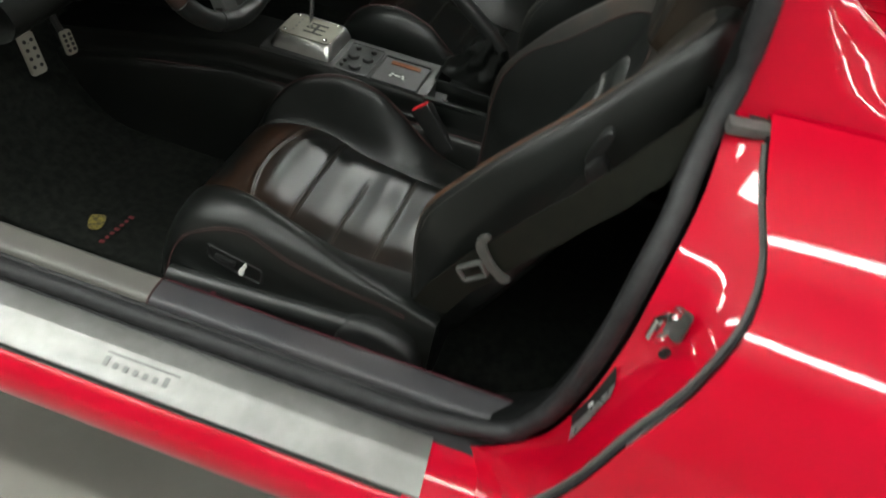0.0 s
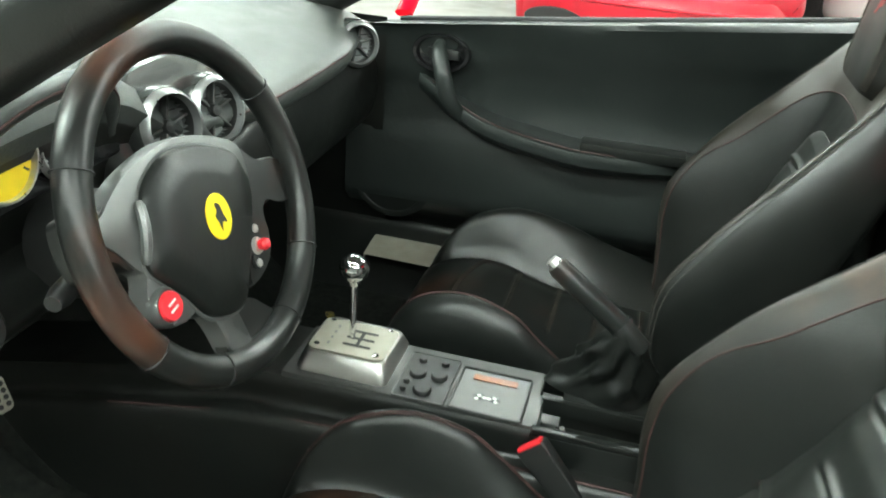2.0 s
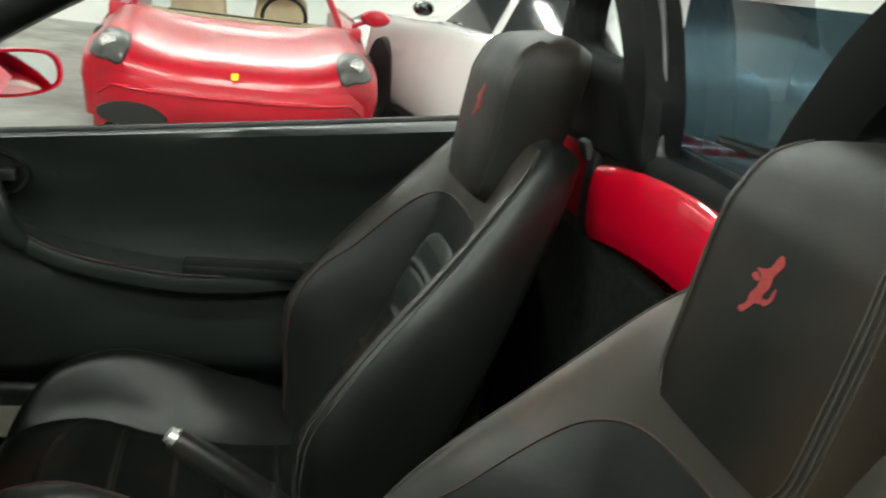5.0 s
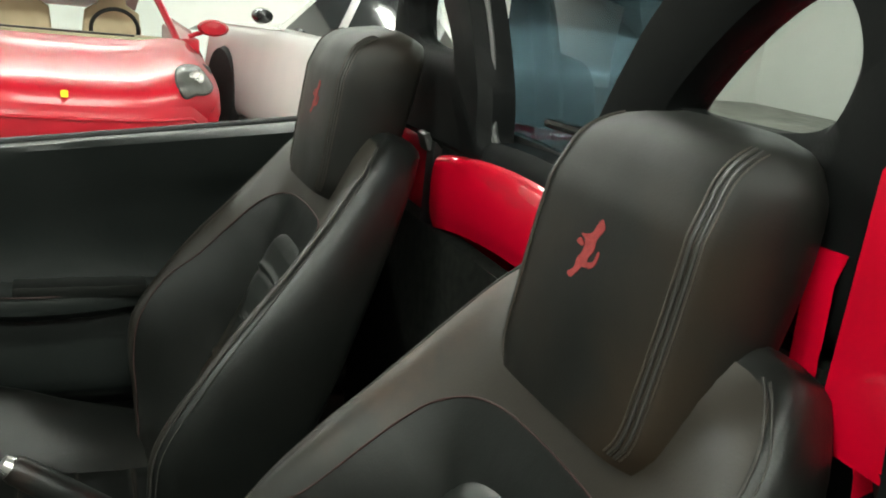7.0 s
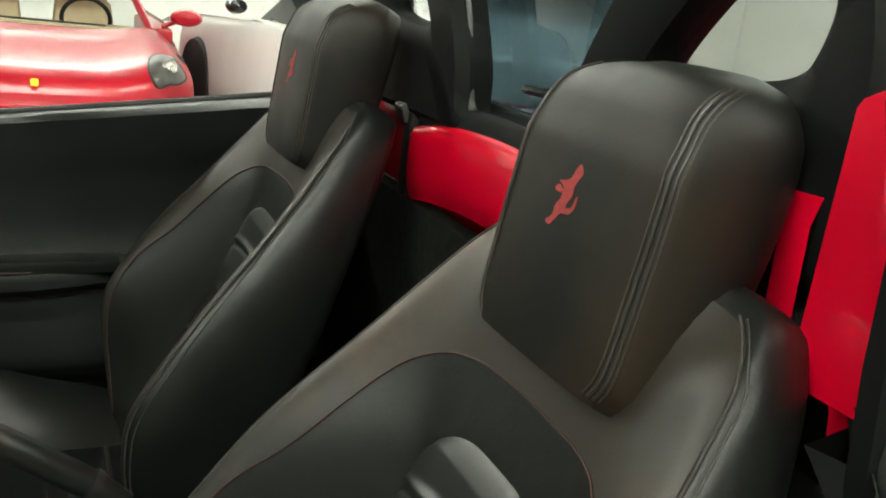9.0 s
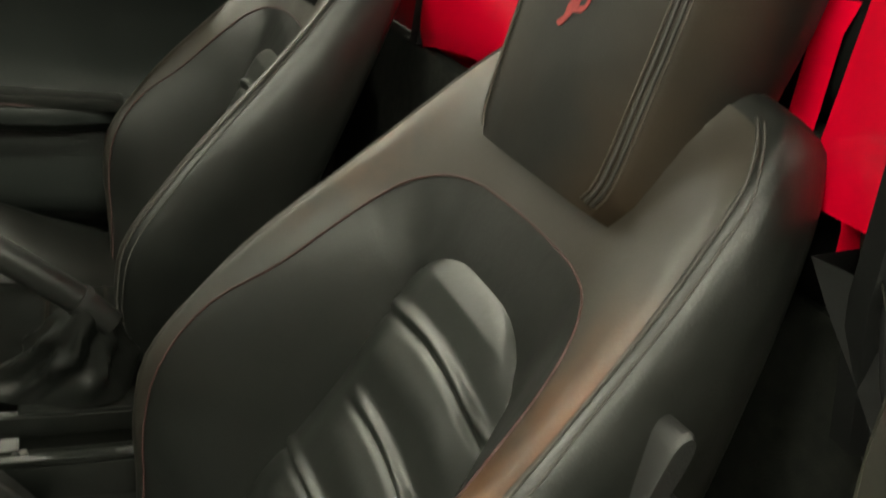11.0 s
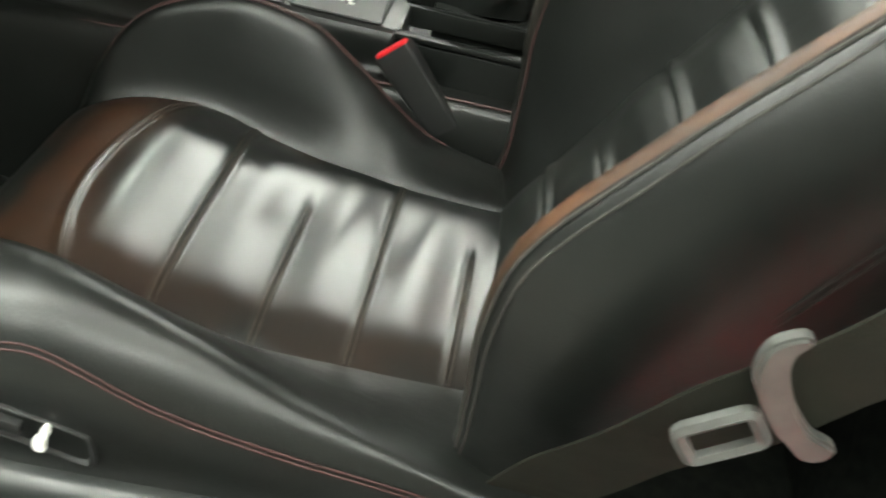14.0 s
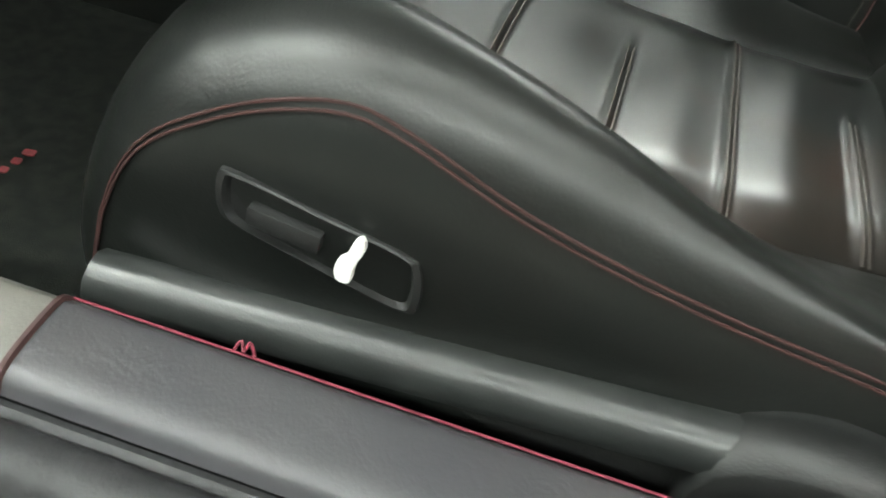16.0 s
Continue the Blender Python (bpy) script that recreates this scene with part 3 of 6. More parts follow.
part("nose_panel", loft([[(x + 0.25 * (y / 0.9) ** 4, y, min(z, 0.56 - 0.14 * abs(y / 0.9) ** 4)) for y in ys_] for x, z in ((-2.48, 0.60), (-2.56, 0.46), (-2.58, 0.34), (-2.52, 0.22), (-2.36, 0.13))], False), RED, CAR, "red nose panel")
part("tail_panel", loft([[(x - 0.12 * (y / 0.9) ** 4, y * 1.02, z - 0.25 * abs(y / 0.9) ** 5 * (z > 0.8)) for y in ys_] for x, z in ((1.98, 0.90), (2.06, 0.84), (2.09, 0.66), (2.08, 0.45), (2.0, 0.26), (1.9, 0.16))], False), RED, CAR, "red tail panel")
# the body narrows towards nose and tail
for ob in CAR.children:
    if ob.name.split(".")[0] in ("rear_wing", "rear_deck", "passenger_side", "front_wing", "bonnet", "fairing", "nose_panel", "tail_panel", "deck_seam"):
        for v in ob.data.vertices:
            e_ = max(0.0, abs(v.co.x + 0.22) - 1.45) / 0.9
            v.co.y *= 1 - 0.16 * e_ * e_
# bulkhead panel in body colour and the ledge over it
# The shade in the gap beside the red panel is an added black block.
part("panel_gap_filler", box(0.570, 0.60, 0.272, 0.305, 0.60, 0.96, 0.006), PLASTIC, CAR, "black filler for the dark gap beside the red panel")
part("panel_gap_filler", box(0.570, 0.60, -0.305, -0.272, 0.60, 0.96, 0.006), PLASTIC, CAR, "black filler for the dark gap beside the red panel")
for s, dx, low in ((-1, -0.014, 0.86), (1, 0.0, 0.84)):
    part("inner_fairing", loft([[(x + dx, s * y, z) for x, z in ((0.590, low), (0.578, max(low + 0.004, 0.92)), (0.574, 1.005), (0.582, 1.03), (0.60, 1.035))] for y in ((0.302, 0.315, 0.36, 0.42, 0.470) if s > 0 else (0.448, 0.452, 0.458, 0.466, 0.474))], False), RED, CAR, "red panel beside the hoop")
    # Added black block for the shade in the gap between panel and fairing.
    part("gap_filler", box(0.575, 0.595, min(s * 0.475, s * 0.540), max(s * 0.475, s * 0.540), 0.80, 1.05, 0.004), HOOP_BLACK, CAR, "black filler for the dark gap between the panels")
part("bulkhead_side", box(0.568, 0.60, -0.475, -0.306, 0.80, 0.942, 0.004), CARPET, CAR, "black carpeted ledge behind the seat")
part("bulkhead_backing", box(0.600, 0.606, -0.505, -0.306, 0.80, 1.025, 0.002), HOOP_BLACK, CAR, "black backing behind the red panels")
part("engine_lid_lip", box(0.668, 0.80, -0.20, 0.20, 0.90, 0.984, 0.008), RED, CAR, "red lip of the engine lid")
rp = spline([(0.572, 0.832), (0.563, 0.86), (0.561, 0.91), (0.566, 0.936), (0.578, 0.944)], 14)
part("bulkhead_panel", loft([[(x + 0.03 * max(0, (abs(y) - 0.250) / 0.02) ** 2, y, z + 0.030 * (1 - (y / 0.27) ** 2)) for x, z in rp] for y in [-0.270 + 0.54 * k / 30 for k in range(31)]], False), RED, CAR, "red painted panel behind the seats")
part("bulkhead_ledge", loft([[(x, y, z + 0.03 * (1 - (y / 0.27) ** 2)) for x, z in ((0.572, 0.938), (0.574, 0.956), (0.584, 0.966), (0.63, 0.966), (0.64, 0.93))] for y in [-0.25 + 0.5 * k / 24 for k in range(25)]], False), HOOP_BLACK, CAR, "black ledge under the rear glass")
part("panel_clip", moved(box(-0.006, 0.006, -0.016, 0.016, -0.014, 0.014, 0.004), pose(0.566, 0.300, 0.957, 0, -20, 0)), BELT_STEEL, CAR, "pale plastic clip beside the red panel")

# ---------------------------------------------------------------- roll hoops, rear glass, windscreen
def hoop(yc):
    th = thing("roll_hoop", "black leather covered roll hoop behind the seat", "roll hoop", "roll hoops", (0.612, yc, 0.95))
    o = 1 if yc > 0 else -1
    # outer and inner outlines, outward and upward from the hoop's foot
    outer = spline([(-0.235, 0.005), (-0.230, 0.05), (-0.223, 0.095), (-0.195, 0.155), (-0.158, 0.216), (-0.11, 0.262), (-0.045, 0.29), (0.04, 0.292), (0.10, 0.262), (0.135, 0.20), (0.15, 0.12), (0.155, 0.03), (0.12, 0.003), (0.0, 0.0), (-0.13, 0.0)], 84, True)
    inner = spline([(-0.088, 0.140), (-0.095, 0.147), (-0.071, 0.178), (-0.028, 0.22), (0.01, 0.245), (0.05, 0.250), (0.08, 0.235), (0.092, 0.205), (0.088, 0.182), (0.077, 0.163), (0.057, 0.149), (0.02, 0.142), (-0.03, 0.140)], 84, True)
    sec = [(-0.030, 0.0), (-0.045, 0.12), (-0.046, 0.75), (-0.040, 0.93), (-0.028, 1.0), (0.000, 1.0), (0.010, 0.9), (0.012, 0.4), (0.004, 0.0)]
    rings = [[(x, o * (p[0] + (q[0] - p[0]) * t), p[1] + (q[1] - p[1]) * t) for x, t in sec] for p, q in zip(outer, inner)]
    rings.append(rings[0])
    bm = loft(rings, True, False)
    bmesh.ops.remove_doubles(bm, verts=bm.verts[:], dist=1e-6)
    part("bar", bm, HOOP_BLACK, th, "black covered arch")
    part("pane", slab([(-o * (p[0] + 0.004 * (1 if p[0] > 0 else -1)), p[1] + 0.004 * (1 if p[1] > 0.16 else -1)) for p in inner], facing((-0.010, 0, 0.0), (-1, 0, 0)), 0.003), DARK_PANE, th, "tinted pane in the hoop")
    return th


hoop(-0.348)
hoop(0.348)
rear = thing("rear_window", "small tinted rear window between the hoops", "window")
part("pane", box(0.628, 0.632, -0.20, 0.20, 0.985, 1.19, 0.001), BLUE_PANE, rear)
for s in (1, -1):
    part("side_frame", tube(spline([(0.590, s * 0.106, 0.984), (0.588, s * 0.120, 0.998), (0.588, s * 0.126, 1.02), (0.588, s * 0.150, 1.09), (0.588, s * 0.186, 1.155), (0.588, s * 0.220, 1.20)], 20), 0.0055, 8), GREY_TRIM, rear, "grey metal frame strip")
    part("inner_strip", tube(spline([(0.582, s * 0.268, 1.00), (0.580, s * 0.285, 1.012), (0.580, s * 0.305, 1.06)], 10), 0.0035, 6), GREY_TRIM, rear, "thin grey strip")
part("lower_frame", box(0.622, 0.642, -0.15, 0.15, 0.985, 1.000, 0.004), PLASTIC, rear)
part("latch_bar", tube([(0.622, -0.09, 1.034), (0.622, 0.045, 1.030)], 0.006, 8), CHROME, rear, "bright latch bar")

screen = thing("windscreen", "raked windscreen with thick black pillars", "windscreen")
PL = [(-0.72, 0.605, 0.765), (-0.55, 0.585, 0.864), (-0.41, 0.568, 0.952), (-0.30, 0.553, 1.024), (-0.21, 0.538, 1.082), (-0.13, 0.52, 1.128)]
for s in (1, -1):
    part("pillar", tube([(x, y * s, z + (0.032 if s < 0 else 0.0) * min(1.0, (x + 0.72) * 4)) for x, y, z in spline(PL, 20)], 0.034, 12, flat=1.1), LEATHER, screen, "black leather trimmed windscreen pillar")
part("header", tube(spline([(-0.13, 0.52, 1.128), (-0.165, 0.25, 1.145), (-0.175, 0.0, 1.15), (-0.165, -0.25, 1.145), (-0.13, -0.52, 1.128)], 24), 0.03, 10), LEATHER, screen, "black windscreen header rail")
pane = loft([[(x - 0.30 * (1 - (y / 0.6) ** 2) * (1 - f), y * (1 - 0.12 * f), z + 0.015) for y in [-0.6 + 1.2 * k / 12 for k in range(13)]] for x, z, f in ((-0.72, 0.79, 0), (-0.52, 0.90, 0.35), (-0.32, 1.025, 0.7), (-0.15, 1.135, 1))], False)
pg = part("glass", pane, PANE, screen, "clear windscreen glass")
pg.visible_shadow = False
part("wiper", tube(spline([(-0.92, -0.3, 0.875), (-0.93, 0.1, 0.885), (-0.86, 0.42, 0.885)], 12), 0.007, 6), PLASTIC, screen, "black wiper arm")

# ---------------------------------------------------------------- passenger door
DOOR = thing("passenger_door", "closed passenger door with black leather panel", "car door", at=(-0.004, 0.050, -0.010))
BELT = lambda x: 0.874 + 0.118 * x + 0.01 * x * x


def door_y(x, z):
    """The inner face of the door panel."""
    y = 0.598 - 0.02 * max(0, (z - 0.80) / 0.07) + 0.035 * math.exp(-((z - 0.68) / 0.10) ** 2) * (0.6 + 0.4 * math.tanh((x + 0.25) * 8))
    t = min(1, max(0, (0.44 - z) / 0.12))
    return y + 0.11 * t * t * (3 - 2 * t)


rings = []
for k in range(41):
    x = -0.53 + 1.17 * k / 40
    ring = []
    for j in range(33):
        f = j / 32
        z = 0.20 + (BELT(x) - 0.012 - 0.20) * f
        cz = 0.735 + 0.16 * (x + 0.26) * (1 - 0.5 * (x + 0.26))
        y = door_y(x, z) + (0.006 if (z < cz and z > 0.60) else 0)
        ring.append((x, y, z))
    ring += [(x, 0.585, BELT(x) - 0.003), (x, 0.60, BELT(x) + 0.001), (x, 0.635, BELT(x) - 0.004)]
    rings.append(ring)
part("panel", loft(rings, False), DOOR_LEATHER, DOOR, "black leather door panel")
part("belt_seal", tube([(-0.42 + 1.1 * k / 20, 0.612, BELT(-0.42 + 1.1 * k / 20) + 0.002) for k in range(21)], 0.006, 8), RUBBER, DOOR, "rubber window seal")
part("belt_strip", tube([(-0.42 + 1.1 * k / 20, 0.626, BELT(-0.42 + 1.1 * k / 20) + 0.002) for k in range(21)], 0.004, 8), GREY_TRIM, DOOR, "bright window strip")
# armrest shelf
TOPZ = table([-0.36, -0.30, -0.22, -0.10, 0.0, 0.2, 0.6], [0.712, 0.677, 0.644, 0.622, 0.612, 0.616, 0.635])
OUT = table([-0.38, -0.32, -0.2, 0.0, 0.12, 0.25, 0.6], [0.605, 0.580, 0.550, 0.540, 0.550, 0.578, 0.585])
rings = []
for k in range(31):
    x = -0.37 + 0.97 * k / 30
    t, o = TOPZ(x), OUT(x)
    rings.append([(x, 0.63, t + 0.012), (x, 0.57 + (o - 0.52) * 0.5, t + 0.010), (x, o + 0.014, t + 0.012), (x, o + 0.004, t + 0.008), (x, o, t - 0.003), (x, o + 0.003, t - 0.018), (x, o + 0.028, t - 0.036), (x, 0.625, t - 0.052)])
part("armrest", loft(rings, False), DOOR_LEATHER, DOOR, "black leather armrest shelf")
part("armrest_seam", tube([(x, OUT(x) + 0.008, TOPZ(x) + 0.0125) for x in [-0.34 + 0.92 * k / 30 for k in range(31)]], 0.0013, 5), STITCH, DOOR, "red stitched seam")
part("pocket_lid", box(-0.012, 0.20, 0.550, 0.60, 0.620, 0.642, 0.005), LEATHER, DOOR, "padded leather pocket lid")
# release handle in an oval bezel
hm = facing((-0.325, 0.602, 0.772), (0, -1, 0.0))
part("bezel", loft([[hm @ Vector((x * s, y * s, h)) for x, y in ellipse(0.060, 0.040, 36)] for s, h in ((1.05, -0.01), (1.05, 0.004), (1.0, 0.010), (0.88, 0.009), (0.80, 0.0), (0.2, -0.006))], cap=True), GLOSS_BLACK, DOOR, "glossy black oval bezel")
part("release_lever", moved(box(-0.034, 0.034, -0.011, 0.011, 0.002, 0.014, 0.004), hm @ pose(0.006, 0, 0)), PLASTIC, DOOR)
part("pull_strap", tube(spline([(-0.328, 0.602, 0.795), (-0.325, 0.580, 0.783), (-0.308, 0.556, 0.738), (-0.292, 0.556, 0.69), (-0.27, 0.570, 0.655), (-0.25, 0.60, 0.635)], 22), [0.010 + 0.008 * math.sin(math.pi * k / 21) for k in range(22)], 12, flat=0.6), DOOR_LEATHER, DOOR, "curved leather pull handle")
# speaker ring and kick panel
spm = facing((-0.418, 0.602, 0.475), (0, -1, 0))
part("speaker_ring", lathe([(0.088, -0.004), (0.094, 0.0005), (0.089, 0.0022), (0.082, 0.001), (0.078, -0.004)], spm, 40), LEATHER, DOOR)
part("speaker_grille", lathe([(0.0, 0.001), (0.079, 0.0008), (0.081, -0.01), (0.0, -0.01)], spm, 40), LEATHER, DOOR)
part("door_skin", loft([[(x, 0.637, BELT(x) - 0.006), (x, 0.68, BELT(x) - 0.05), (x, 0.76, BELT(x) - 0.13)] for x in [-0.46 + 1.1 * k / 20 for k in range(21)]], False), RED, DOOR, "glossy red outer door skin")
part("kick_side", loft([[(x, yy, z) for yy, z in ((0.70, 0.16), (0.70, 0.34), (0.66, 0.46), (0.650, 0.6), (0.65, 0.82))] for x in (-0.45, -0.7, -0.98)], False), LEATHER, CAR, "black leather kick panel")

# wing mirror seen past the pillar
MIR = thing("wing_mirror", "red wing mirror with wide glass on the passenger side", "wing mirror")
mm = facing((-0.365, 0.94, 0.880), (0.74, -0.66, 0.06)) @ Matrix.Diagonal((1.0, 0.80, 1.0, 1.0))
part("housing", loft([[mm @ Vector((x * s, y * s, h)) for x, y in spline([(-0.115, -0.030), (-0.10, 0.035), (-0.02, 0.060), (0.08, 0.055), (0.112, 0.02), (0.10, -0.035), (0.0, -0.055)], 40, True)] for s, h in ((0.2, -0.085), (0.75, -0.06), (1.0, -0.015), (1.0, 0.004), (0.93, 0.006), (0.90, -0.004))], cap=True), RED, MIR, "glossy red housing")
part("mirror_glass", slab([(x * 0.88, y * 0.86) for x, y in spline([(-0.115, -0.030), (-0.10, 0.035), (-0.02, 0.060), (0.08, 0.055), (0.112, 0.02), (0.10, -0.035), (0.0, -0.055)], 40, True)], mm @ pose(0, 0, -0.001), 0.003), MIRROR, MIR, "mirror glass")
part("stalk", tube(spline([(-0.46, 0.80, 0.80), (-0.45, 0.86, 0.845), (-0.42, 0.92, 0.86)], 10), 0.022, 10, flat=0.6), RED, MIR)

# ---------------------------------------------------------------- dashboard
DASH = thing("dashboard", "dark leather dashboard with round vents", "dashboard")
# cross-section by y: windscreen base to brow, brow to knee roll
rings = []
for k in range(49):
    y = -0.66 + 1.30 * k / 48
    hood = math.exp(-((y + 0.37) / 0.20) ** 4)
    brow = 1 / (1 + math.exp(-(y - 0.02) * 30)) * (1 / (1 + math.exp((y - 0.47) * 30)))
    ex = -0.475 + 0.035 * brow
    top = 0.845 + 0.088 * hood - 0.03 * max(0, (abs(y) - 0.5) / 0.15) ** 2
    ring = [(-0.98, y, 0.82), (-0.86, y, 0.868), (-0.72, y, 0.872 + 0.02 * hood), (-0.60, y, top + 0.012), (-0.52, y, top - 0.004 * brow), (ex, y, top - 0.040), (ex - 0.004, y, top - 0.058 - 0.02 * brow)]
    knee = 1 / (1 + math.exp((y + 0.16) * 40))      # the driver's knee roll ends higher
    ring += [(ex - 0.04, y, 0.770 - 0.004 * brow), (-0.475, y, 0.745), (-0.462, y, 0.68 + 0.035 * knee), (-0.485, y, 0.60 + 0.085 * knee), (-0.56, y, 0.545 + 0.12 * knee), (-0.70, y, 0.52 + 0.14 * knee)]
    rings.append(spline(ring, 44))
part("pad", loft([r_[:23] for r_ in rings], False), DASH_LEATHER, DASH, "grey-black leather dashboard pad")
part("lower_pad", loft([r_[22:] for r_ in rings], False), LEATHER, DASH, "black leather lower dashboard")
part("brow_seam", tube(spline([(-0.447, -0.01, 0.800), (-0.436, 0.1, 0.801), (-0.434, 0.25, 0.801), (-0.442, 0.40, 0.800), (-0.47, 0.50, 0.80)], 24), 0.0016, 6), STITCH, DASH, "red stitched seam")


def vent(c, n, r, name="air_vent"):
    th = thing(name, "round air vent with satin metal ring and crossed vanes", "air vent", "air vents")
    m = facing(c, n)
    part("ring", lathe([(r * 0.80, -0.018), (r * 0.82, 0.006), (r * 0.86, 0.014), (r * 0.93, 0.012), (r * 1.02, 0.004), (r * 1.04, -0.02), (r * 0.82, -0.02)], m, 40), VENT_METAL, th, "satin metal ring")
    part("pod", lathe([(r * 1.10, -0.085), (r * 1.13, -0.03), (r * 1.11, -0.004), (r * 1.04, 0.004), (r * 0.84, -0.022), (r * 0.84, -0.085)], m, 40), POD_GREY, th, "glossy dark vent pod")
    part("barrel", lathe([(0.0, -0.03), (r * 0.80, -0.03), (r * 0.81, 0.002), (r * 0.83, 0.002), (r * 0.83, -0.031), (0.0, -0.031)], m, 32), BLACK_INK, th)
    for a in (12, 72, 132):
        part("vane", moved(box(-r * 0.80, r * 0.80, -0.0016, 0.0016, -0.016, -0.003, 0.0006), m @ pose(0, 0, 0, 0, 0, a)), GREY_TRIM, th)
    for k in range(-2, 3):
        part("slat", moved(box(-r * 0.78 * math.cos(k * 0.55), r * 0.78 * math.cos(k * 0.55), -0.004, 0.004, -0.0008, 0.0008, 0), m @ pose(0, k * r * 0.30, -0.020, 35, 0, 0)), PLASTIC, th)
    part("hub", lathe([(0.0, 0.004), (r * 0.16, 0.003), (r * 0.20, -0.004), (r * 0.20, -0.012), (0.0, -0.012)], m, 20), PLASTIC, th)
    return th


# centre housing of the two vents
cm = facing((-0.505, -0.098, 0.815), (0.95, -0.02, 0.28))
part("vent_housing", loft([[cm @ Vector((x * s, y * s, h)) for x, y in spline([(-0.125, -0.05), (-0.12, 0.045), (-0.07, 0.075), (0.07, 0.075), (0.125, 0.045), (0.13, -0.05), (0.06, -0.075), (-0.06, -0.075)], 48, True)] for s, h in ((1.05, -0.06), (1.05, -0.01), (1.0, 0.004), (0.94, 0.010), (0.5, 0.011))], cap=True), POD_GREY, DASH, "glossy dark grey centre fascia")
vent((-0.468, -0.158, 0.824), (0.93, -0.25, 0.26), 0.047)
vent((-0.468, -0.041, 0.812), (0.93, -0.25, 0.26), 0.047)
vent((-0.466, 0.520, 0.788), (0.74, -0.66, 0.14), 0.044)
# instrument cluster
part("cluster_face", moved(box(-0.17, 0.17, -0.055, 0.055, -0.02, 0.0, 0.01), facing((-0.505, -0.39, 0.860), (0.97, 0, 0.24))), GLOSS_BLACK, DASH, "black instrument face")
part("cluster_hood", tube(spline([(-0.452, -0.60, 0.80), (-0.445, -0.555, 0.885), (-0.44, -0.46, 0.930), (-0.45, -0.34, 0.930), (-0.47, -0.27, 0.895), (-0.50, -0.24, 0.84)], 30), 0.012, 10), DASH_LEATHER, DASH, "stitched leather hood edge")
part("hood_seam", tube(spline([(-0.440, -0.60, 0.80), (-0.433, -0.555, 0.885), (-0.428, -0.46, 0.930), (-0.438, -0.34, 0.930), (-0.458, -0.27, 0.895), (-0.488, -0.24, 0.84)], 30), 0.0014, 5), STITCH, DASH)


def gauge(y, z, r, face):
    th = thing("gauge", "round dial gauge with metal bezel", "gauge", "gauges")
    m = facing((-0.495, y, z), (0.97, 0, 0.24))
    part("bezel", lathe([(r * 0.92, 0.0), (r * 0.95, 0.010), (r, 0.010), (r * 1.04, 0.0)], m, 36), STEEL, th)
    part("face", lathe([(0.0, 0.003), (r * 0.93, 0.003), (r * 0.93, -0.002), (0.0, -0.002)], m, 36), face, th, "yellow dial face" if face is YELLOW else "black dial face")
    for k in range(11):
        a = radians(220 - 26 * k)
        part("tick", moved(box(-0.0010, 0.0010, r * 0.74, r * 0.88, 0.0032, 0.0042, 0), m @ pose(0, 0, 0, 0, 0, math.degrees(a) - 90)), BLACK_INK if face is YELLOW else WHITE_INK, th)
    part("needle", moved(box(-0.0013, 0.0013, -r * 0.15, r * 0.75, 0.005, 0.0065, 0), m @ pose(0, 0, 0, 0, 0, 130)), RED_PLASTIC, th, "red needle")
    part("cap", moved(lathe([(0.0, 0.009), (r * 0.1, 0.008), (r * 0.12, 0.003), (0.0, 0.003)], m, 16), Matrix()), BLACK_INK, th)


IGN = thing("ignition_lock", "black ignition lock with metal ring below the dashboard", "ignition lock")
im = facing((-0.452, -0.520, 0.735), (0.93, -0.25, 0.2))
part("housing", lathe([(0.030, -0.06), (0.030, -0.006), (0.026, 0.0), (0.014, 0.001)], im, 28), PLASTIC, IGN)
part("ring", lathe([(0.011, 0.0), (0.012, 0.004), (0.015, 0.004), (0.016, -0.002)], im, 24), STEEL, IGN, "satin metal ring")
part("key_slot", slab(rounded(0.003, 0.014, 0.001), im @ pose(0, 0, 0.0012), 0.0008), BLACK_INK, IGN)
part("core", lathe([(0.0, 0.001), (0.011, 0.001), (0.011, -0.01), (0.0, -0.01)], im, 20), GREY_TRIM, IGN)
gauge(-0.422, 0.872, 0.050, YELLOW)
gauge(-0.328, 0.848, 0.037, BLACK_INK)
gauge(-0.515, 0.848, 0.037, BLACK_INK)

# ---------------------------------------------------------------- seats
HINGE = Vector((0.20, 0, 0.36))
RIDGE_Y = table([-0.08, 0.0, 0.05, 0.10, 0.20, 0.30, 0.37, 0.46, 0.52, 0.56, 0.61, 0.645, 0.668], [0.185, 0.202, 0.212, 0.218, 0.223, 0.219, 0.212, 0.197, 0.187, 0.178, 0.163, 0.145, 0.125])
RIDGE_D = table([-0.08, 0.0, 0.04, 0.08, 0.13, 0.20, 0.30, 0.37, 0.46, 0.54, 0.60, 0.645, 0.668], [0.010, 0.025, 0.045, 0.066, 0.094, 0.115, 0.100, 0.082, 0.052, 0.028, 0.012, -0.002, -0.012])
WIDE = table([-0.08, 0.0, 0.05, 0.10, 0.20, 0.30, 0.37, 0.46, 0.52, 0.56, 0.61, 0.64, 0.668], [0.215, 0.232, 0.244, 0.253, 0.259, 0.254, 0.246, 0.228, 0.212, 0.200, 0.182, 0.168, 0.148])
INNER = table([-0.08, 0.10, 0.21, 0.31, 0.39, 0.50, 0.60, 0.70], [0.145, 0.143, 0.135, 0.118, 0.108, 0.102, 0.095, 0.085])
DISH = table([-0.08, 0.3, 0.5, 0.66], [0.0, -0.012, -0.004, 0.005])


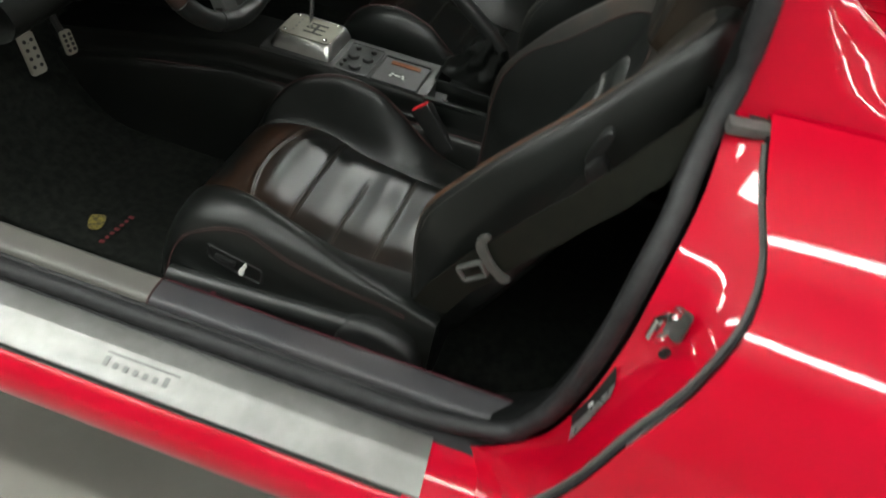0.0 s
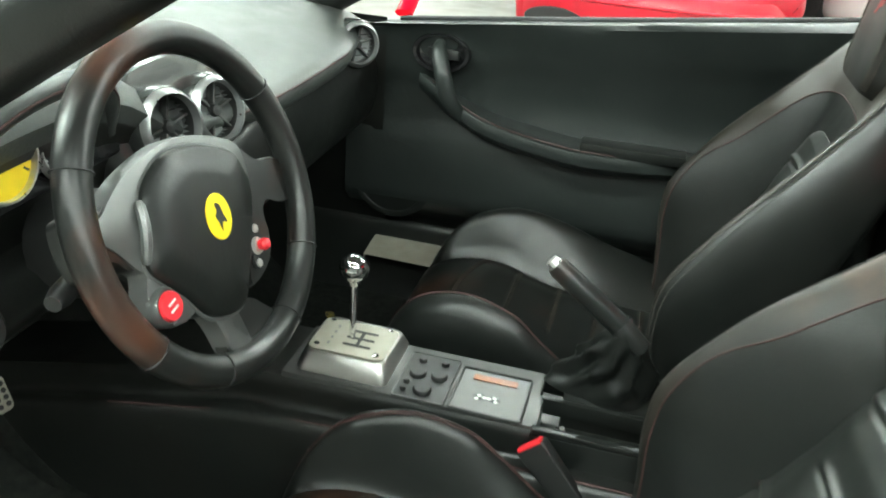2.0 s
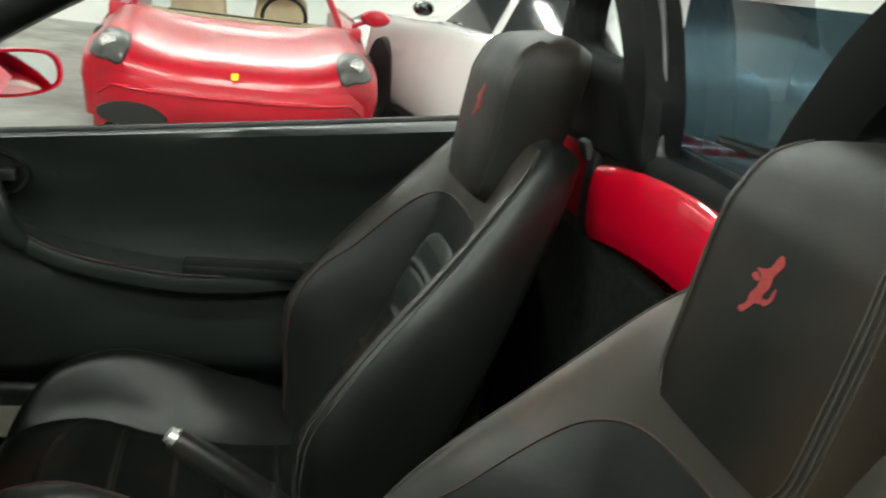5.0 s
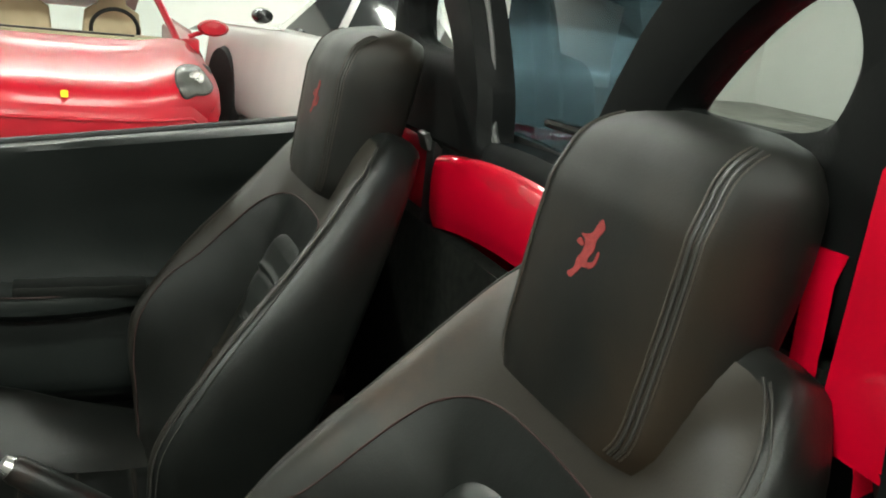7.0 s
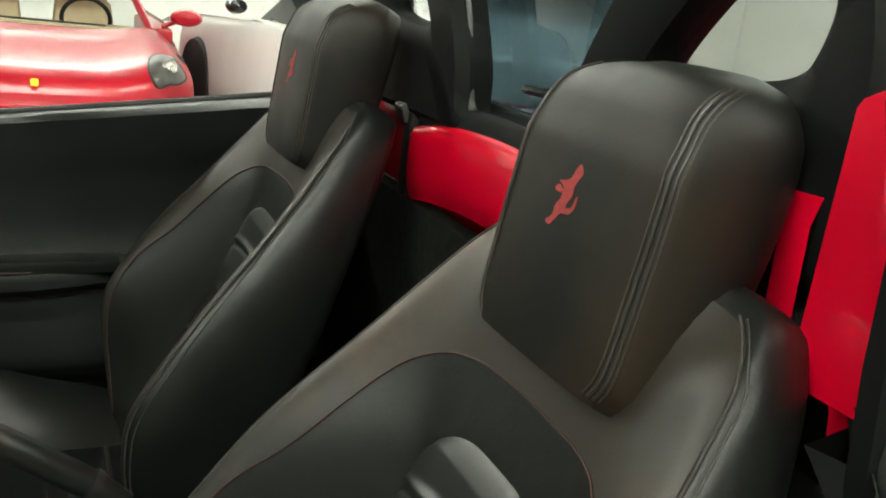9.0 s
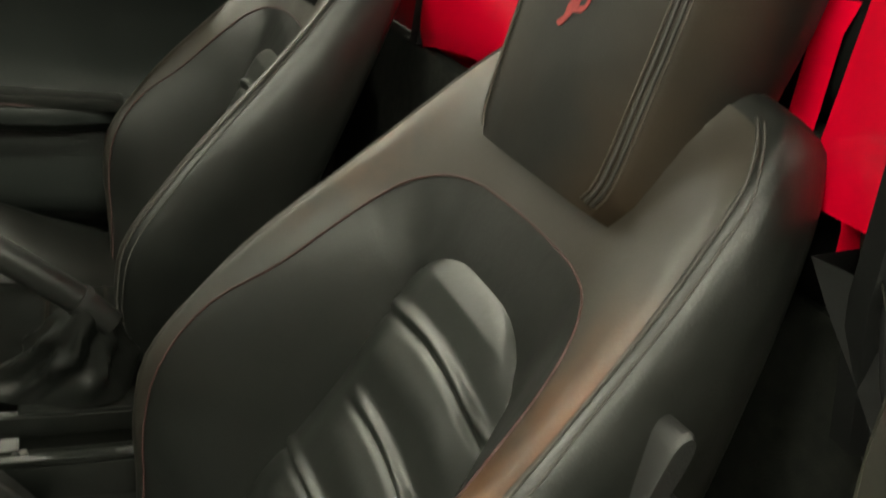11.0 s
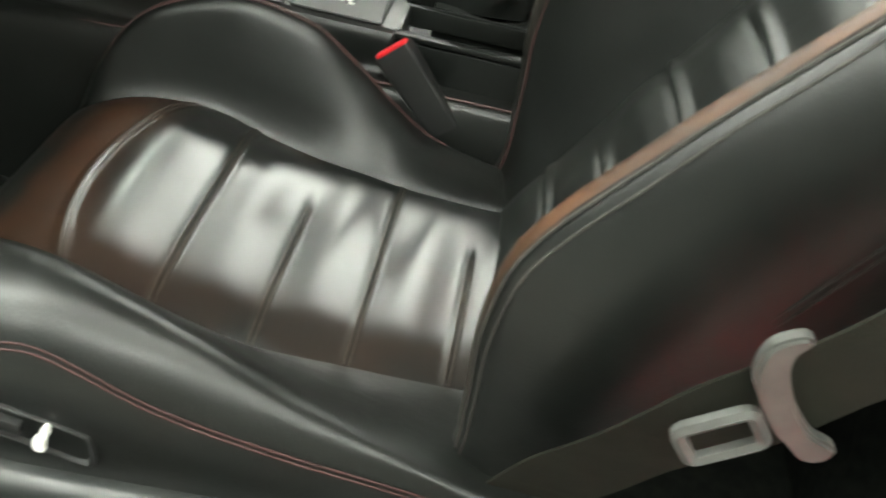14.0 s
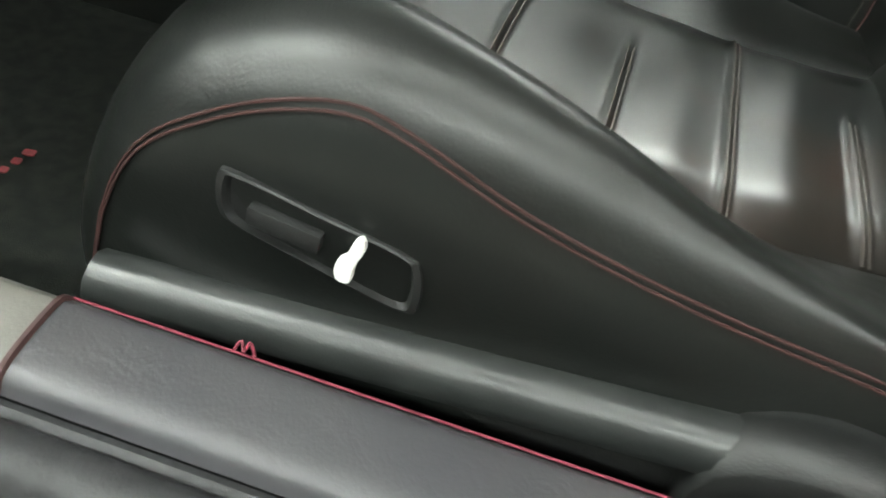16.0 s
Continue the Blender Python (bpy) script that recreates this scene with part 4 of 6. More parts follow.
def back_section(u, sunk=False):
    """Half of the backrest's outline at height u, from the middle of the front round to the middle of the back: (y, d)."""
    w, ry, rd, wi, c = WIDE(u), RIDGE_Y(u), RIDGE_D(u), INNER(u), DISH(u)
    k = 0.022 if sunk else 0.0
    return [(0, c - k), (wi * 0.55, c + 0.001 - k), (wi * 0.97, c + 0.006), (wi + (ry - wi) * 0.5, c + (rd - c) * 0.58), (ry, rd), (ry + (w - ry) * 0.7, rd * 0.86 - 0.004), (w, rd * 0.45 - 0.018), (w * 0.99, -0.042), (w * 0.92, -0.068), (w * 0.6, -0.084), (0, -0.088)]


FRONT = {}


def back_front(y, u):
    """How far the front of the backrest stands out at y, u."""
    key = round(u, 5)
    if key not in FRONT:
        s = spline(back_section(u)[:7], 60)
        FRONT[key] = ([float(p[0]) for p in s], [float(p[1]) for p in s])
    return float(np.interp(abs(y), *FRONT[key]))


def make_seat(yc, lever, label, lean):
    tunnel = 1 if yc < 0 else -1      # the side of the seat towards the tunnel
    back_up = Vector((math.sin(radians(lean)), 0, math.cos(radians(lean))))
    back_out = Vector((-math.cos(radians(lean)), 0, math.sin(radians(lean))))
    seat = thing("bucket_seat", label, "car seat", "front seats", (0, 0, 0))

    def bp(y, u, d):
        return HINGE + back_up * u + back_out * d + Vector((0, yc + y, 0))
    # backrest shell
    us = [-0.08 + 0.748 * k / 54 for k in range(55)]
    rings = []
    for u in us:
        half = spline(back_section(u, u < 0.42), 40)
        ring = [bp(y, u, d) for y, d in half] + [bp(-y, u, d) for y, d in half[::-1][1:-1]]
        rings.append(ring)
    u = 0.668
    for s, du in ((0.93, 0.006), (0.75, 0.011), (0.4, 0.014)):
        half = spline(back_section(u), 40)
        rings.append([bp(y * s, u + du, d * s - 0.05 * (1 - s)) for y, d in half] + [bp(-y * s, u + du, d * s - 0.05 * (1 - s)) for y, d in half[::-1][1:-1]])
    backrest = part("backrest", loft(rings), LEATHER, seat, "black leather backrest with deep side bolsters")
    # quilted middle
    top = 0.470

    def wi(u):
        e = max(0.0, 1 - max(0, (u - (top - 0.070)) / 0.070) ** 2.6)
        return (INNER(u) - 0.001) * e ** 0.42
    grid = []
    n, m = 260, 31
    pleats = ((0.382, -1.0, 1.0), (0.296, -1.0, 0.5), (0.210, -1.0, 1.0), (0.122, -1.0, 0.42), (0.045, -1.0, 1.0))
    for i in range(n + 1):
        u = -0.06 + (top + 0.06) * i / n
        row = []
        for j in range(m):
            v = -1 + 2 * j / (m - 1)
            y = v * wi(u)
            d = back_front(y, u) - 0.006 + 0.014 * (1 - abs(v) ** 6) * min(1, max(0, (top - u) / 0.03)) ** 0.5
            for pu, a, b in pleats:
                q = u - (pu + 0.014 * (1 - v * v))
                k = 1 / (1 + math.exp((v - b) * 16)) if b < 1 else 1.0
                d += k * (1 - abs(v) ** 8) * (0.0055 * math.exp(-((q - 0.007) / 0.0055) ** 2) - 0.0035 * math.exp(-((q + 0.003) / 0.0040) ** 2) + 0.004 * math.exp(-((q + 0.035) / 0.022) ** 2))
            row.append(bp(y, u, d))
        grid.append(row)
    part("back_insert", loft(grid, False), BACK_INSERT, seat, "pleated leather backrest insert")
    # seams of the backrest

    def line(pts, lift=0.0015, r=0.0012, name="seam", m2=STITCH, n=50):
        return part(name, tube([bp(y, u, back_front(y, u) + lift) for y, u in spline(pts, n)], r, 5), m2, seat)
    edge = [(RIDGE_Y(u) + 0.008 + 0.007 * min(1.0, max(0.0, (0.56 - u) / 0.2)), u) for u in (-0.05, 0.06, 0.14, 0.22, 0.30, 0.38, 0.46, 0.54, 0.59, 0.62)] + [(0.148, 0.645), (0.130, 0.660)]
    for s in (1, -1):
        line([(s * y, u) for y, u in edge], name="bolster_seam", m2=STITCH_GREY)
        line([(s * (y + 0.0055), u) for y, u in edge], r=0.0009, name="bolster_seam", m2=STITCH_GREY)
    pan = [(RIDGE_Y(u) - 0.012, u) for u in (-0.02, 0.05, 0.12, 0.2, 0.28)] + [(0.186, 0.35), (0.170, 0.415), (0.158, 0.455), (0.143, 0.485), (0.116, 0.509), (0.080, 0.520), (0.040, 0.523), (0.0, 0.524)]
    pan = pan + [(-y, u) for y, u in pan[::-1][1:]]
    line(pan, name="panel_seam", r=0.0011, m2=STITCH, n=90)
    rim_ = [(RIDGE_Y(u) + 0.006 + 0.007 * min(1.0, max(0.0, (0.56 - u) / 0.2)), u) for u in (-0.02, 0.05, 0.12, 0.2, 0.28, 0.35, 0.43, 0.50, 0.56, 0.61)] + [(0.145, 0.650), (0.09, 0.662), (0.0, 0.662)]
    rim_ = rim_ + [(-y, u) for y, u in rim_[::-1][1:]]
    a_, b_ = spline(pan, 90), spline(rim_, 90)
    rows_ = [[bp(y, u, back_front(y, u) + 0.0011) for y, u in [p + (q - p) * k / 8 for k in range(9)]] for p, q in zip(a_, b_)]
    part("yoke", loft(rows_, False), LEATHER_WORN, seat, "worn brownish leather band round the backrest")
    # headrest pad
    HW = table([0.556, 0.575, 0.62, 0.70, 0.75, 0.785, 0.805], [0.088, 0.100, 0.103, 0.103, 0.098, 0.088, 0.072])

    def pad_front(u):
        return 0.030 + 0.045 * min(1, (u - 0.556) / 0.16) - 0.050 * max(0, (u - 0.745) / 0.06) ** 2.2
    rings = []
    for u in [0.556 + 0.249 * k / 26 for k in range(27)]:
        w, fr = HW(u), pad_front(u)
        bk = -0.072 + 0.037 * (u - 0.556) / 0.249
        half = spline([(0, fr), (w * 0.6, fr - 0.002), (w * 0.90, fr - 0.007), (w, fr - 0.020), (w * 1.06, fr * 0.5 + bk * 0.5), (w * 1.0, bk + 0.022), (w * 0.80, bk), (0, bk - 0.004)], 28)
        rings.append([bp(y, u, d) for y, d in half] + [bp(-y, u, d) for y, d in half[::-1][1:-1]])
    for s, du in ((0.86, 0.005), (0.6, 0.008)):
        rings.append([bp(y * s, u + du, (d + 0.02) * s - 0.02) for y, d in half] + [bp(-y * s, u + du, (d + 0.02) * s - 0.02) for y, d in half[::-1][1:-1]])
    hr = part("headrest", loft(rings), HEAD_LEATHER, seat, "black leather headrest with a red emblem")
    for s in (1, -1):
        for off, mm_, rr_ in ((-0.001, WELT, 0.0007), (0.0025, PIPING, 0.0017), (0.0068, PIPING, 0.0017), (0.0105, WELT, 0.0007)):
            pts = [bp(s * (HW(u) * 0.955 - off), u, pad_front(u) - 0.0095 + off * 0.55) for u in [0.562 + 0.225 * k / 28 for k in range(29)]]
            part("headrest_seam", tube(pts, rr_, 6), mm_, hr)
    # plain emblem on the headrest
    em = facing(bp(0.006 * tunnel, 0.676, 0.0632), tuple(back_out - 0.28 * back_up), tuple(back_up)) @ pose(0, 0, 0, 0, 0, -4) @ Matrix.Diagonal((1.2, 0.86, 1, 1))
    shape = spline([(0.006, 0.030), (0.011, 0.024), (0.009, 0.017), (0.007, 0.010), (0.008, 0.002), (0.005, -0.007), (0.007, -0.014), (0.002, -0.016), (-0.001, -0.022), (-0.006, -0.030), (-0.011, -0.028), (-0.006, -0.021), (-0.006, -0.012), (-0.003, -0.004), (-0.004, 0.006), (-0.010, 0.009), (-0.004, 0.012), (0.001, 0.016), (0.003, 0.024)], 76, True)
    part("emblem", slab(shape, em, 0.0008), EMBLEM_RED, hr, "small plain red embroidered emblem")
    part("emblem_stroke", slab(spline([(0.006, -0.010), (0.011, -0.006), (0.012, 0.003), (0.014, 0.003), (0.014, -0.007), (0.009, -0.014)], 30, True), em, 0.0008), EMBLEM_RED, hr)
    part("emblem_stroke", slab(spline([(-0.012, 0.002), (-0.009, 0.006), (-0.004, 0.003), (-0.005, 0.000), (-0.010, 0.000)], 24, True), em, 0.0008), EMBLEM_RED, hr)

    # cushion
    CZ = table([-0.318, -0.310, -0.287, -0.243, -0.18, -0.13, -0.05, 0.05, 0.12, 0.20, 0.24], [0.20, 0.26, 0.335, 0.368, 0.380, 0.378, 0.356, 0.344, 0.340, 0.342, 0.35])
    CRZ = table([-0.310, -0.292, -0.265, -0.225, -0.17, -0.12, -0.07, 0.0, 0.06, 0.14, 0.20, 0.24], [0.25, 0.315, 0.385, 0.438, 0.466, 0.475, 0.468, 0.448, 0.424, 0.400, 0.382, 0.37])
    CRY = table([-0.305, -0.25, -0.17, -0.09, 0.0, 0.1, 0.24], [0.155, 0.180, 0.202, 0.220, 0.234, 0.246, 0.252])
    CIN = table([-0.305, -0.2, -0.1, 0.0, 0.1, 0.24], [0.130, 0.158, 0.160, 0.152, 0.142, 0.138])
    CW = table([-0.305, -0.28, -0.23, -0.15, 0.0, 0.24], [0.200, 0.246, 0.268, 0.277, 0.278, 0.270])

    LIFT = table([-0.30, -0.05, 0.0, 0.05, 0.10, 0.20], [0.014, 0.006, -0.015, -0.034, -0.046, -0.030])

    def cushion_half(x, sunk=False, inner=False):
        zc, zr, ry, wi2, w = CZ(x), CRZ(x) + (LIFT(x) if inner else 0.0), CRY(x), CIN(x), CW(x)
        zr = max(zr, zc + 0.006) if x > -0.28 else zr
        k = 0.022 if sunk else 0.0
        return [(0, zc - 0.002 - k), (wi2 * 0.6, zc - 0.001 - k), (wi2 * 0.97, zc + 0.004), (wi2 + (ry - wi2) * 0.5, zc + (zr - zc) * 0.62), (ry, zr), (ry + (w - ry) * 0.62, zr - 0.010), (w, zr - 0.045 if zr - 0.045 > 0.20 else 0.20), (w + 0.004, max(0.195, zr - 0.10)), (w - 0.004, 0.192), (w * 0.5, 0.186), (0, 0.186)]

    top_at = {}

    def cushion_top(x, y):
        key = (x, y * tunnel > 0)
        if key not in top_at:
            s = spline(cushion_half(x, False, key[1])[:7], 60)
            top_at[key] = ([float(p[0]) for p in s], [float(p[1]) for p in s])
        return float(np.interp(abs(y), *top_at[key]))
    rings = []
    for k in range(55):
        x = -0.318 + 0.558 * k / 54
        half = spline(cushion_half(x, -0.272 < x < 0.20), 40)
        tall = spline(cushion_half(x, -0.272 < x < 0.20, True), 40)
        rings.append([(x, yc + tunnel * (y if y < 0.12 else 0.12 + (y - 0.12) * (0.70 - 0.25 * max(0.0, x) / 0.24)), z) for y, z in tall] + [(x, yc - tunnel * y, z) for y, z in half[::-1][1:-1]])
    part("cushion", loft(rings), LEATHER, seat, "black leather seat cushion with side bolsters")
    pleats = ((-0.152, 1, 0.055), (-0.088, 1, 0.004), (-0.004, 0.28, 0.0), (0.077, 1.0, 0.0), (0.163, 0.22, 0.0))

    def insert_at(x, v):
        """A point of the pleated cushion insert: v runs across it, -1 at the outer side."""
        y = tunnel * v * (CIN(x) - 0.002) * (1 if v < 0 else 0.94)
        z = cushion_top(x, y) - 0.004 + 0.014 * (1 - abs(v) ** 6) * min(1, (x + 0.307) / 0.03)
        for px, b, bow in pleats:
            q = x - (px - bow * (1 - v * v) * 0.8)
            k = 1 / (1 + math.exp((v - b) * 16)) if b < 1 else 1.0
            z += k * (1 - abs(v) ** 12) * (0.0030 * math.exp(-(q / 0.0042) ** 2) - 0.0006 * math.exp(-((q - 0.0075) / 0.0034) ** 2))
            z += 0.0034 * (1 - abs(v) ** 6) * math.exp(-((q - 0.040) / 0.024) ** 2)
        return (x, yc + y, z)
    grid = [[insert_at(-0.302 + 0.517 * i / 380, -1 + 2 * j / 30) for j in range(31)] for i in range(381)]
    part("cushion_insert", loft(grid, False), LEATHER_GLOSS, seat, "pleated polished leather cushion insert")
    # Raised welts; the light each ridge catches is put into their pale colour.
    for px, b, bow in pleats:
        run_ = [-0.95 + (min(b, 0.95) + 0.95) * k / 24 for k in range(25)]
        for dq in (0.0, 0.0045):
            pts = [Vector(insert_at(px + dq - bow * (1 - v * v) * 0.8, v)) + Vector((0, 0, 0.0002)) for v in run_]
            part("lit_pleat_welt", tube(pts, 0.0010, 5), WELT, seat)
    for s in (-tunnel,):
        for off, zz, mm_ in ((0.0, 0.0, STITCH), (0.0, -0.0040, STITCH)):
            pts = []
            for k in range(50):
                x = -0.285 + 0.47 * k / 49
                st = STZ(x) + zz
                pts.append((x, yc + s * side_at(cushion_half(x), st, 0.0012), st))
            part("cushion_seam", tube(pts, 0.0009, 5), mm_, seat)
    # twin seam over the ridge of the tunnel-side bolster
    for dy in (0.0, 0.006):
        pts = []
        for k in range(44):
            x = -0.288 + 0.40 * k / 43
            y = 0.12 + (CRY(x) + 0.004 + dy - 0.12) * (0.70 - 0.25 * max(0.0, x) / 0.24)
            pts.append((x, yc + tunnel * y, float(np.interp(CRY(x) + 0.004 + dy, *[[p[q] for p in spline(cushion_half(x, False, True)[:7], 60)] for q in (0, 1)])) + 0.0008))
        part("cushion_seam", tube(pts, 0.0009, 5), STITCH, seat)
    # base skirt and runner
    part("base", box(-0.20, 0.16, yc - 0.21, yc + 0.21, 0.16, 0.20, 0.006), PLASTIC, seat)
    for s in (-1, 1):
        y0 = yc + s * 0.300
        bm = loft([[(x, y0 + s * dy, z + 0.020 + 0.080 * (x + 0.225)) for dy, z in ((-0.006, 0.276), (0.003, 0.282), (0.005, 0.290), (0.002, 0.298), (-0.005, 0.304), (-0.014, 0.306), (-0.022, 0.302), (-0.024, 0.276))] for x in (-0.240, -0.225, 0.0, 0.10)])
        part("runner_cover", bm, RUNNER_GREY if s < 0 else PLASTIC, seat, "grey plastic seat runner cover")
        part("runner_rail", loft([[(x, y0 + s * dy, 0.17 if low else 0.298 + 0.080 * (x + 0.225)) for dy, low in ((-0.014, 1), (-0.014, 0), (-0.022, 0), (-0.022, 1))] for x in (-0.235, 0.10)]), PLASTIC, seat, "black steel runner")
        part("runner_end", loft([[(x, y0 + s * dy, z) for dy, z in spline([(0.006, 0.18), (0.009, h - 0.03), (0.006, h - 0.008), (-0.006, h), (-0.02, h - 0.002), (-0.03, h - 0.02), (-0.03, 0.18)], 18)] for x, h in spline([(0.078, 0.310), (0.088, 0.345), (0.12, 0.360), (0.17, 0.356), (0.215, 0.332), (0.235, 0.27)], 16)]), PLASTIC, seat, "black plastic runner end cap")
    if lever:
        lp = yc - 0.2825
        # recess with switch and silver lever on the outer flank
        fm = facing((-0.117, lp, 0.378), (0, -1, 0.06)) @ Matrix.Diagonal((0.80, 0.80, 0.9, 1.0))
        fr = spline([(-0.062, 0.026), (-0.052, 0.030), (0.0, 0.020), (0.050, 0.010), (0.061, 0.002), (0.063, -0.022), (0.054, -0.031), (0.0, -0.019), (-0.050, -0.006), (-0.062, 0.004)], 48, True)
        part("switch_frame", loft([[fm @ Vector((x * s, y * s, h)) for x, y in fr] for s, h in ((1.06, -0.006), (1.04, 0.003), (0.97, 0.004), (0.92, -0.001), (0.3, -0.003))]), PLASTIC, seat, "black plastic switch recess")
        part("switch", moved(box(-0.030, 0.018, -0.008, 0.006, -0.002, 0.007, 0.003), fm @ pose(-0.015, 0.004, 0, 0, 0, -8)), PLASTIC, seat)
        part("silver_lever", slab(spline([(-0.004, -0.020), (0.006, -0.018), (0.007, -0.004), (0.012, 0.010), (0.008, 0.018), (0.002, 0.014), (-0.002, 0.002), (-0.008, -0.004), (-0.009, -0.014)], 40, True), fm @ pose(0.021, 0.000, 0.004, 0, 0, -6) @ Matrix.Diagonal((0.72, 0.95, 0.8, 1)), 0.006, 0.0012), WHITE_INK, seat, "bright silver seat lever")
        for dd in (0.0, 0.006):
            part("flank_seam", tube([(x + dd, yc - side_y_at, z) for x, side_y_at, z in ((0.300, 0.2560, 0.560), (0.326, 0.2565, 0.611), (0.362, 0.2550, 0.682), (0.392, 0.2490, 0.747))], 0.0007, 5), LEATHER, seat)
        rm = facing((0.408, yc - 0.238, 0.752), (0.05, -1, 0.05))
        part("recliner_lever", loft([[rm @ Vector((x * s, y * s, h)) for x, y in spline([(-0.005, 0.020), (0.008, 0.016), (0.017, -0.006), (0.008, -0.018), (-0.008, -0.022), (-0.018, -0.004), (-0.015, 0.007)], 36, True)] for s, h in ((1.0, -0.02), (1.0, 0.006), (0.90, 0.012), (0.5, 0.014))]), PLASTIC, seat, "black backrest tilt lever")
        part("lever_blade", loft([[rm @ Vector((x * s, y * s, h)) for x, y in spline([(-0.022, 0.006), (-0.010, 0.050), (0.0, 0.060), (0.006, 0.054), (0.002, 0.036), (-0.008, 0.014)], 30, True)] for s, h in ((1.0, -0.02), (1.0, 0.0), (0.95, 0.003))]), PLASTIC, seat, "black lever blade")
    return seat


STZ = table([-0.285, -0.27, -0.255, -0.242, -0.217, -0.18, -0.139, -0.10, -0.02, 0.06, 0.14, 0.19], [0.23, 0.27, 0.314, 0.352, 0.395, 0.424, 0.443, 0.448, 0.421, 0.399, 0.384, 0.373])


def side_at(half, z, lift):
    """The flank's distance from the middle at height z."""
    s = sorted((float(p[1]), float(p[0])) for p in spline(half[4:9], 50))
    return float(np.interp(z, [p[0] for p in s], [p[1] for p in s])) + lift


make_seat(-0.368, True, "black leather bucket seat with worn brown edges and red stitching", 25.4)
make_seat(0.350, False, "black leather passenger bucket seat with red stitching", 23.0)

# ---------------------------------------------------------------- seat belt
BELTS = thing("seat_belt", "grey-green seat belt with metal tongue beside the seat", "seat belt")
bp_ = [(0.556, -0.545, 0.890), (0.530, -0.592, 0.875), (0.498, -0.640, 0.850), (0.466, -0.672, 0.818), (0.441, -0.686, 0.789), (0.416, -0.690, 0.755), (0.372, -0.696, 0.700), (0.322, -0.696, 0.632), (0.285, -0.690, 0.575), (0.248, -0.672, 0.500), (0.225, -0.648, 0.430)]
rings = []
run = spline(bp_, 44)
for i, p in enumerate(run):
    c = Vector(tuple(p))
    d = Vector(tuple(run[min(i + 1, 43)] - run[max(i - 1, 0)])).normalized()
    a = d.cross(Vector((0.10, -1, 0))).normalized() * 0.0280
    t = Vector((0, 0.0009, 0.0))
    sag = Vector((0, 0.002 * math.sin(i * 0.9), 0))
    rings.append([c - a - t + sag, c + a - t - sag, c + a + t - sag, c - a + t + sag])
part("webbing", loft(rings), WEB, BELTS, "grey-green woven webbing")
# tongue: a hooked bar across the webbing with a slotted latch plate
tm = facing((0.308, -0.701, 0.620), (0.10, -1, 0.02), (0.80, 0, 0.60))
part("tongue_body", slab(spline([(-0.042, 0.014), (-0.036, 0.017), (-0.031, 0.008), (-0.020, 0.003), (0.0, 0.001), (0.022, 0.003), (0.033, 0.009), (0.040, 0.010), (0.044, 0.003), (0.040, -0.006), (0.024, -0.010), (0.012, -0.013), (-0.016, -0.013), (-0.030, -0.010), (-0.042, 0.0)], 60, True), tm, 0.007, 0.002), BELT_STEEL, BELTS, "grey moulded belt tongue")
part("tongue_plate", tube([tm @ pose(0.010, -0.036, 0.003) @ Vector((x, y, 0)) for x, y in rounded(0.024, 0.036, 0.004, 3)], 0.0042, 6, closed=True), BELT_STEEL, BELTS, "bright metal latch plate")
bk = thing("belt_buckle", "black seat belt buckle with red release button", "belt buckle")
bmx = facing((0.046, -0.137, 0.432), (-0.68, 0.10, 0.72), (0, 1, 0))
part("shell", loft([[bmx @ Vector((x * s, y * s, h)) for x, y in rounded(0.044, 0.022, 0.004)] for s, h in ((0.8, -0.09), (0.9, -0.04), (1.0, 0.0), (1.0, 0.016), (0.95, 0.020))]), PLASTIC, bk)
part("button", slab(rounded(0.040, 0.014, 0.003), bmx @ pose(0, -0.002, 0.0195), 0.004, 0.001), RED_PLASTIC, bk, "red release button")

# ---------------------------------------------------------------- steering wheel
WHEEL = thing("steering_wheel", "black leather steering wheel with yellow round badge", "steering wheel")
wn = Vector((math.cos(radians(21)) * math.cos(radians(4)), -math.cos(radians(21)) * math.sin(radians(4)), math.sin(radians(21))))
wm = facing((-0.291, -0.363, 0.820), tuple(wn), (0, 0, 1))
wr = wm @ pose(0.004, 0.0135, -0.011)
wm = wm @ Matrix.Diagonal((1.12, 1.10, 1.0, 1.0))
R = 0.1670
part("rim", tube([wr @ Vector((R * math.cos(a), R * math.sin(a), 0.0)) for a in [2 * math.pi * k / 72 for k in range(72)]], 0.0170, 14, closed=True, flat=0.95), RIM_LEATHER, WHEEL, "thick black leather rim")
for a in (30, 150, 212, 322, 245, 290):
    part("rim_joint", tube([wr @ Vector(((R + 0.0176 * math.cos(b)) * math.cos(radians(a)), (R + 0.0176 * math.cos(b)) * math.sin(radians(a)), 0.0168 * math.sin(b))) for b in [2 * math.pi * q / 20 for q in range(20)]], 0.0011, 5, closed=True), BLACK_INK, WHEEL)
hub = spline([(-0.027, 0.071), (0.011, 0.066), (0.044, 0.053), (0.062, 0.039), (0.067, 0.011), (0.057, -0.015), (0.034, -0.046), (0.013, -0.073), (-0.002, -0.087), (-0.027, -0.086), (-0.051, -0.073), (-0.066, -0.048), (-0.084, -0.025), (-0.095, -0.006), (-0.086, 0.017), (-0.073, 0.047), (-0.055, 0.062)], 84, True)
part("horn_pad", loft([[wm @ Vector((-0.012 + (x + 0.012) * s, y * s, h)) for x, y in hub] for s, h in ((0.98, -0.05), (1.01, -0.014), (0.995, -0.006), (0.94, -0.0020), (0.6, 0.000), (0.1, 0.0005))]), LEATHER, WHEEL, "black leather horn pad")
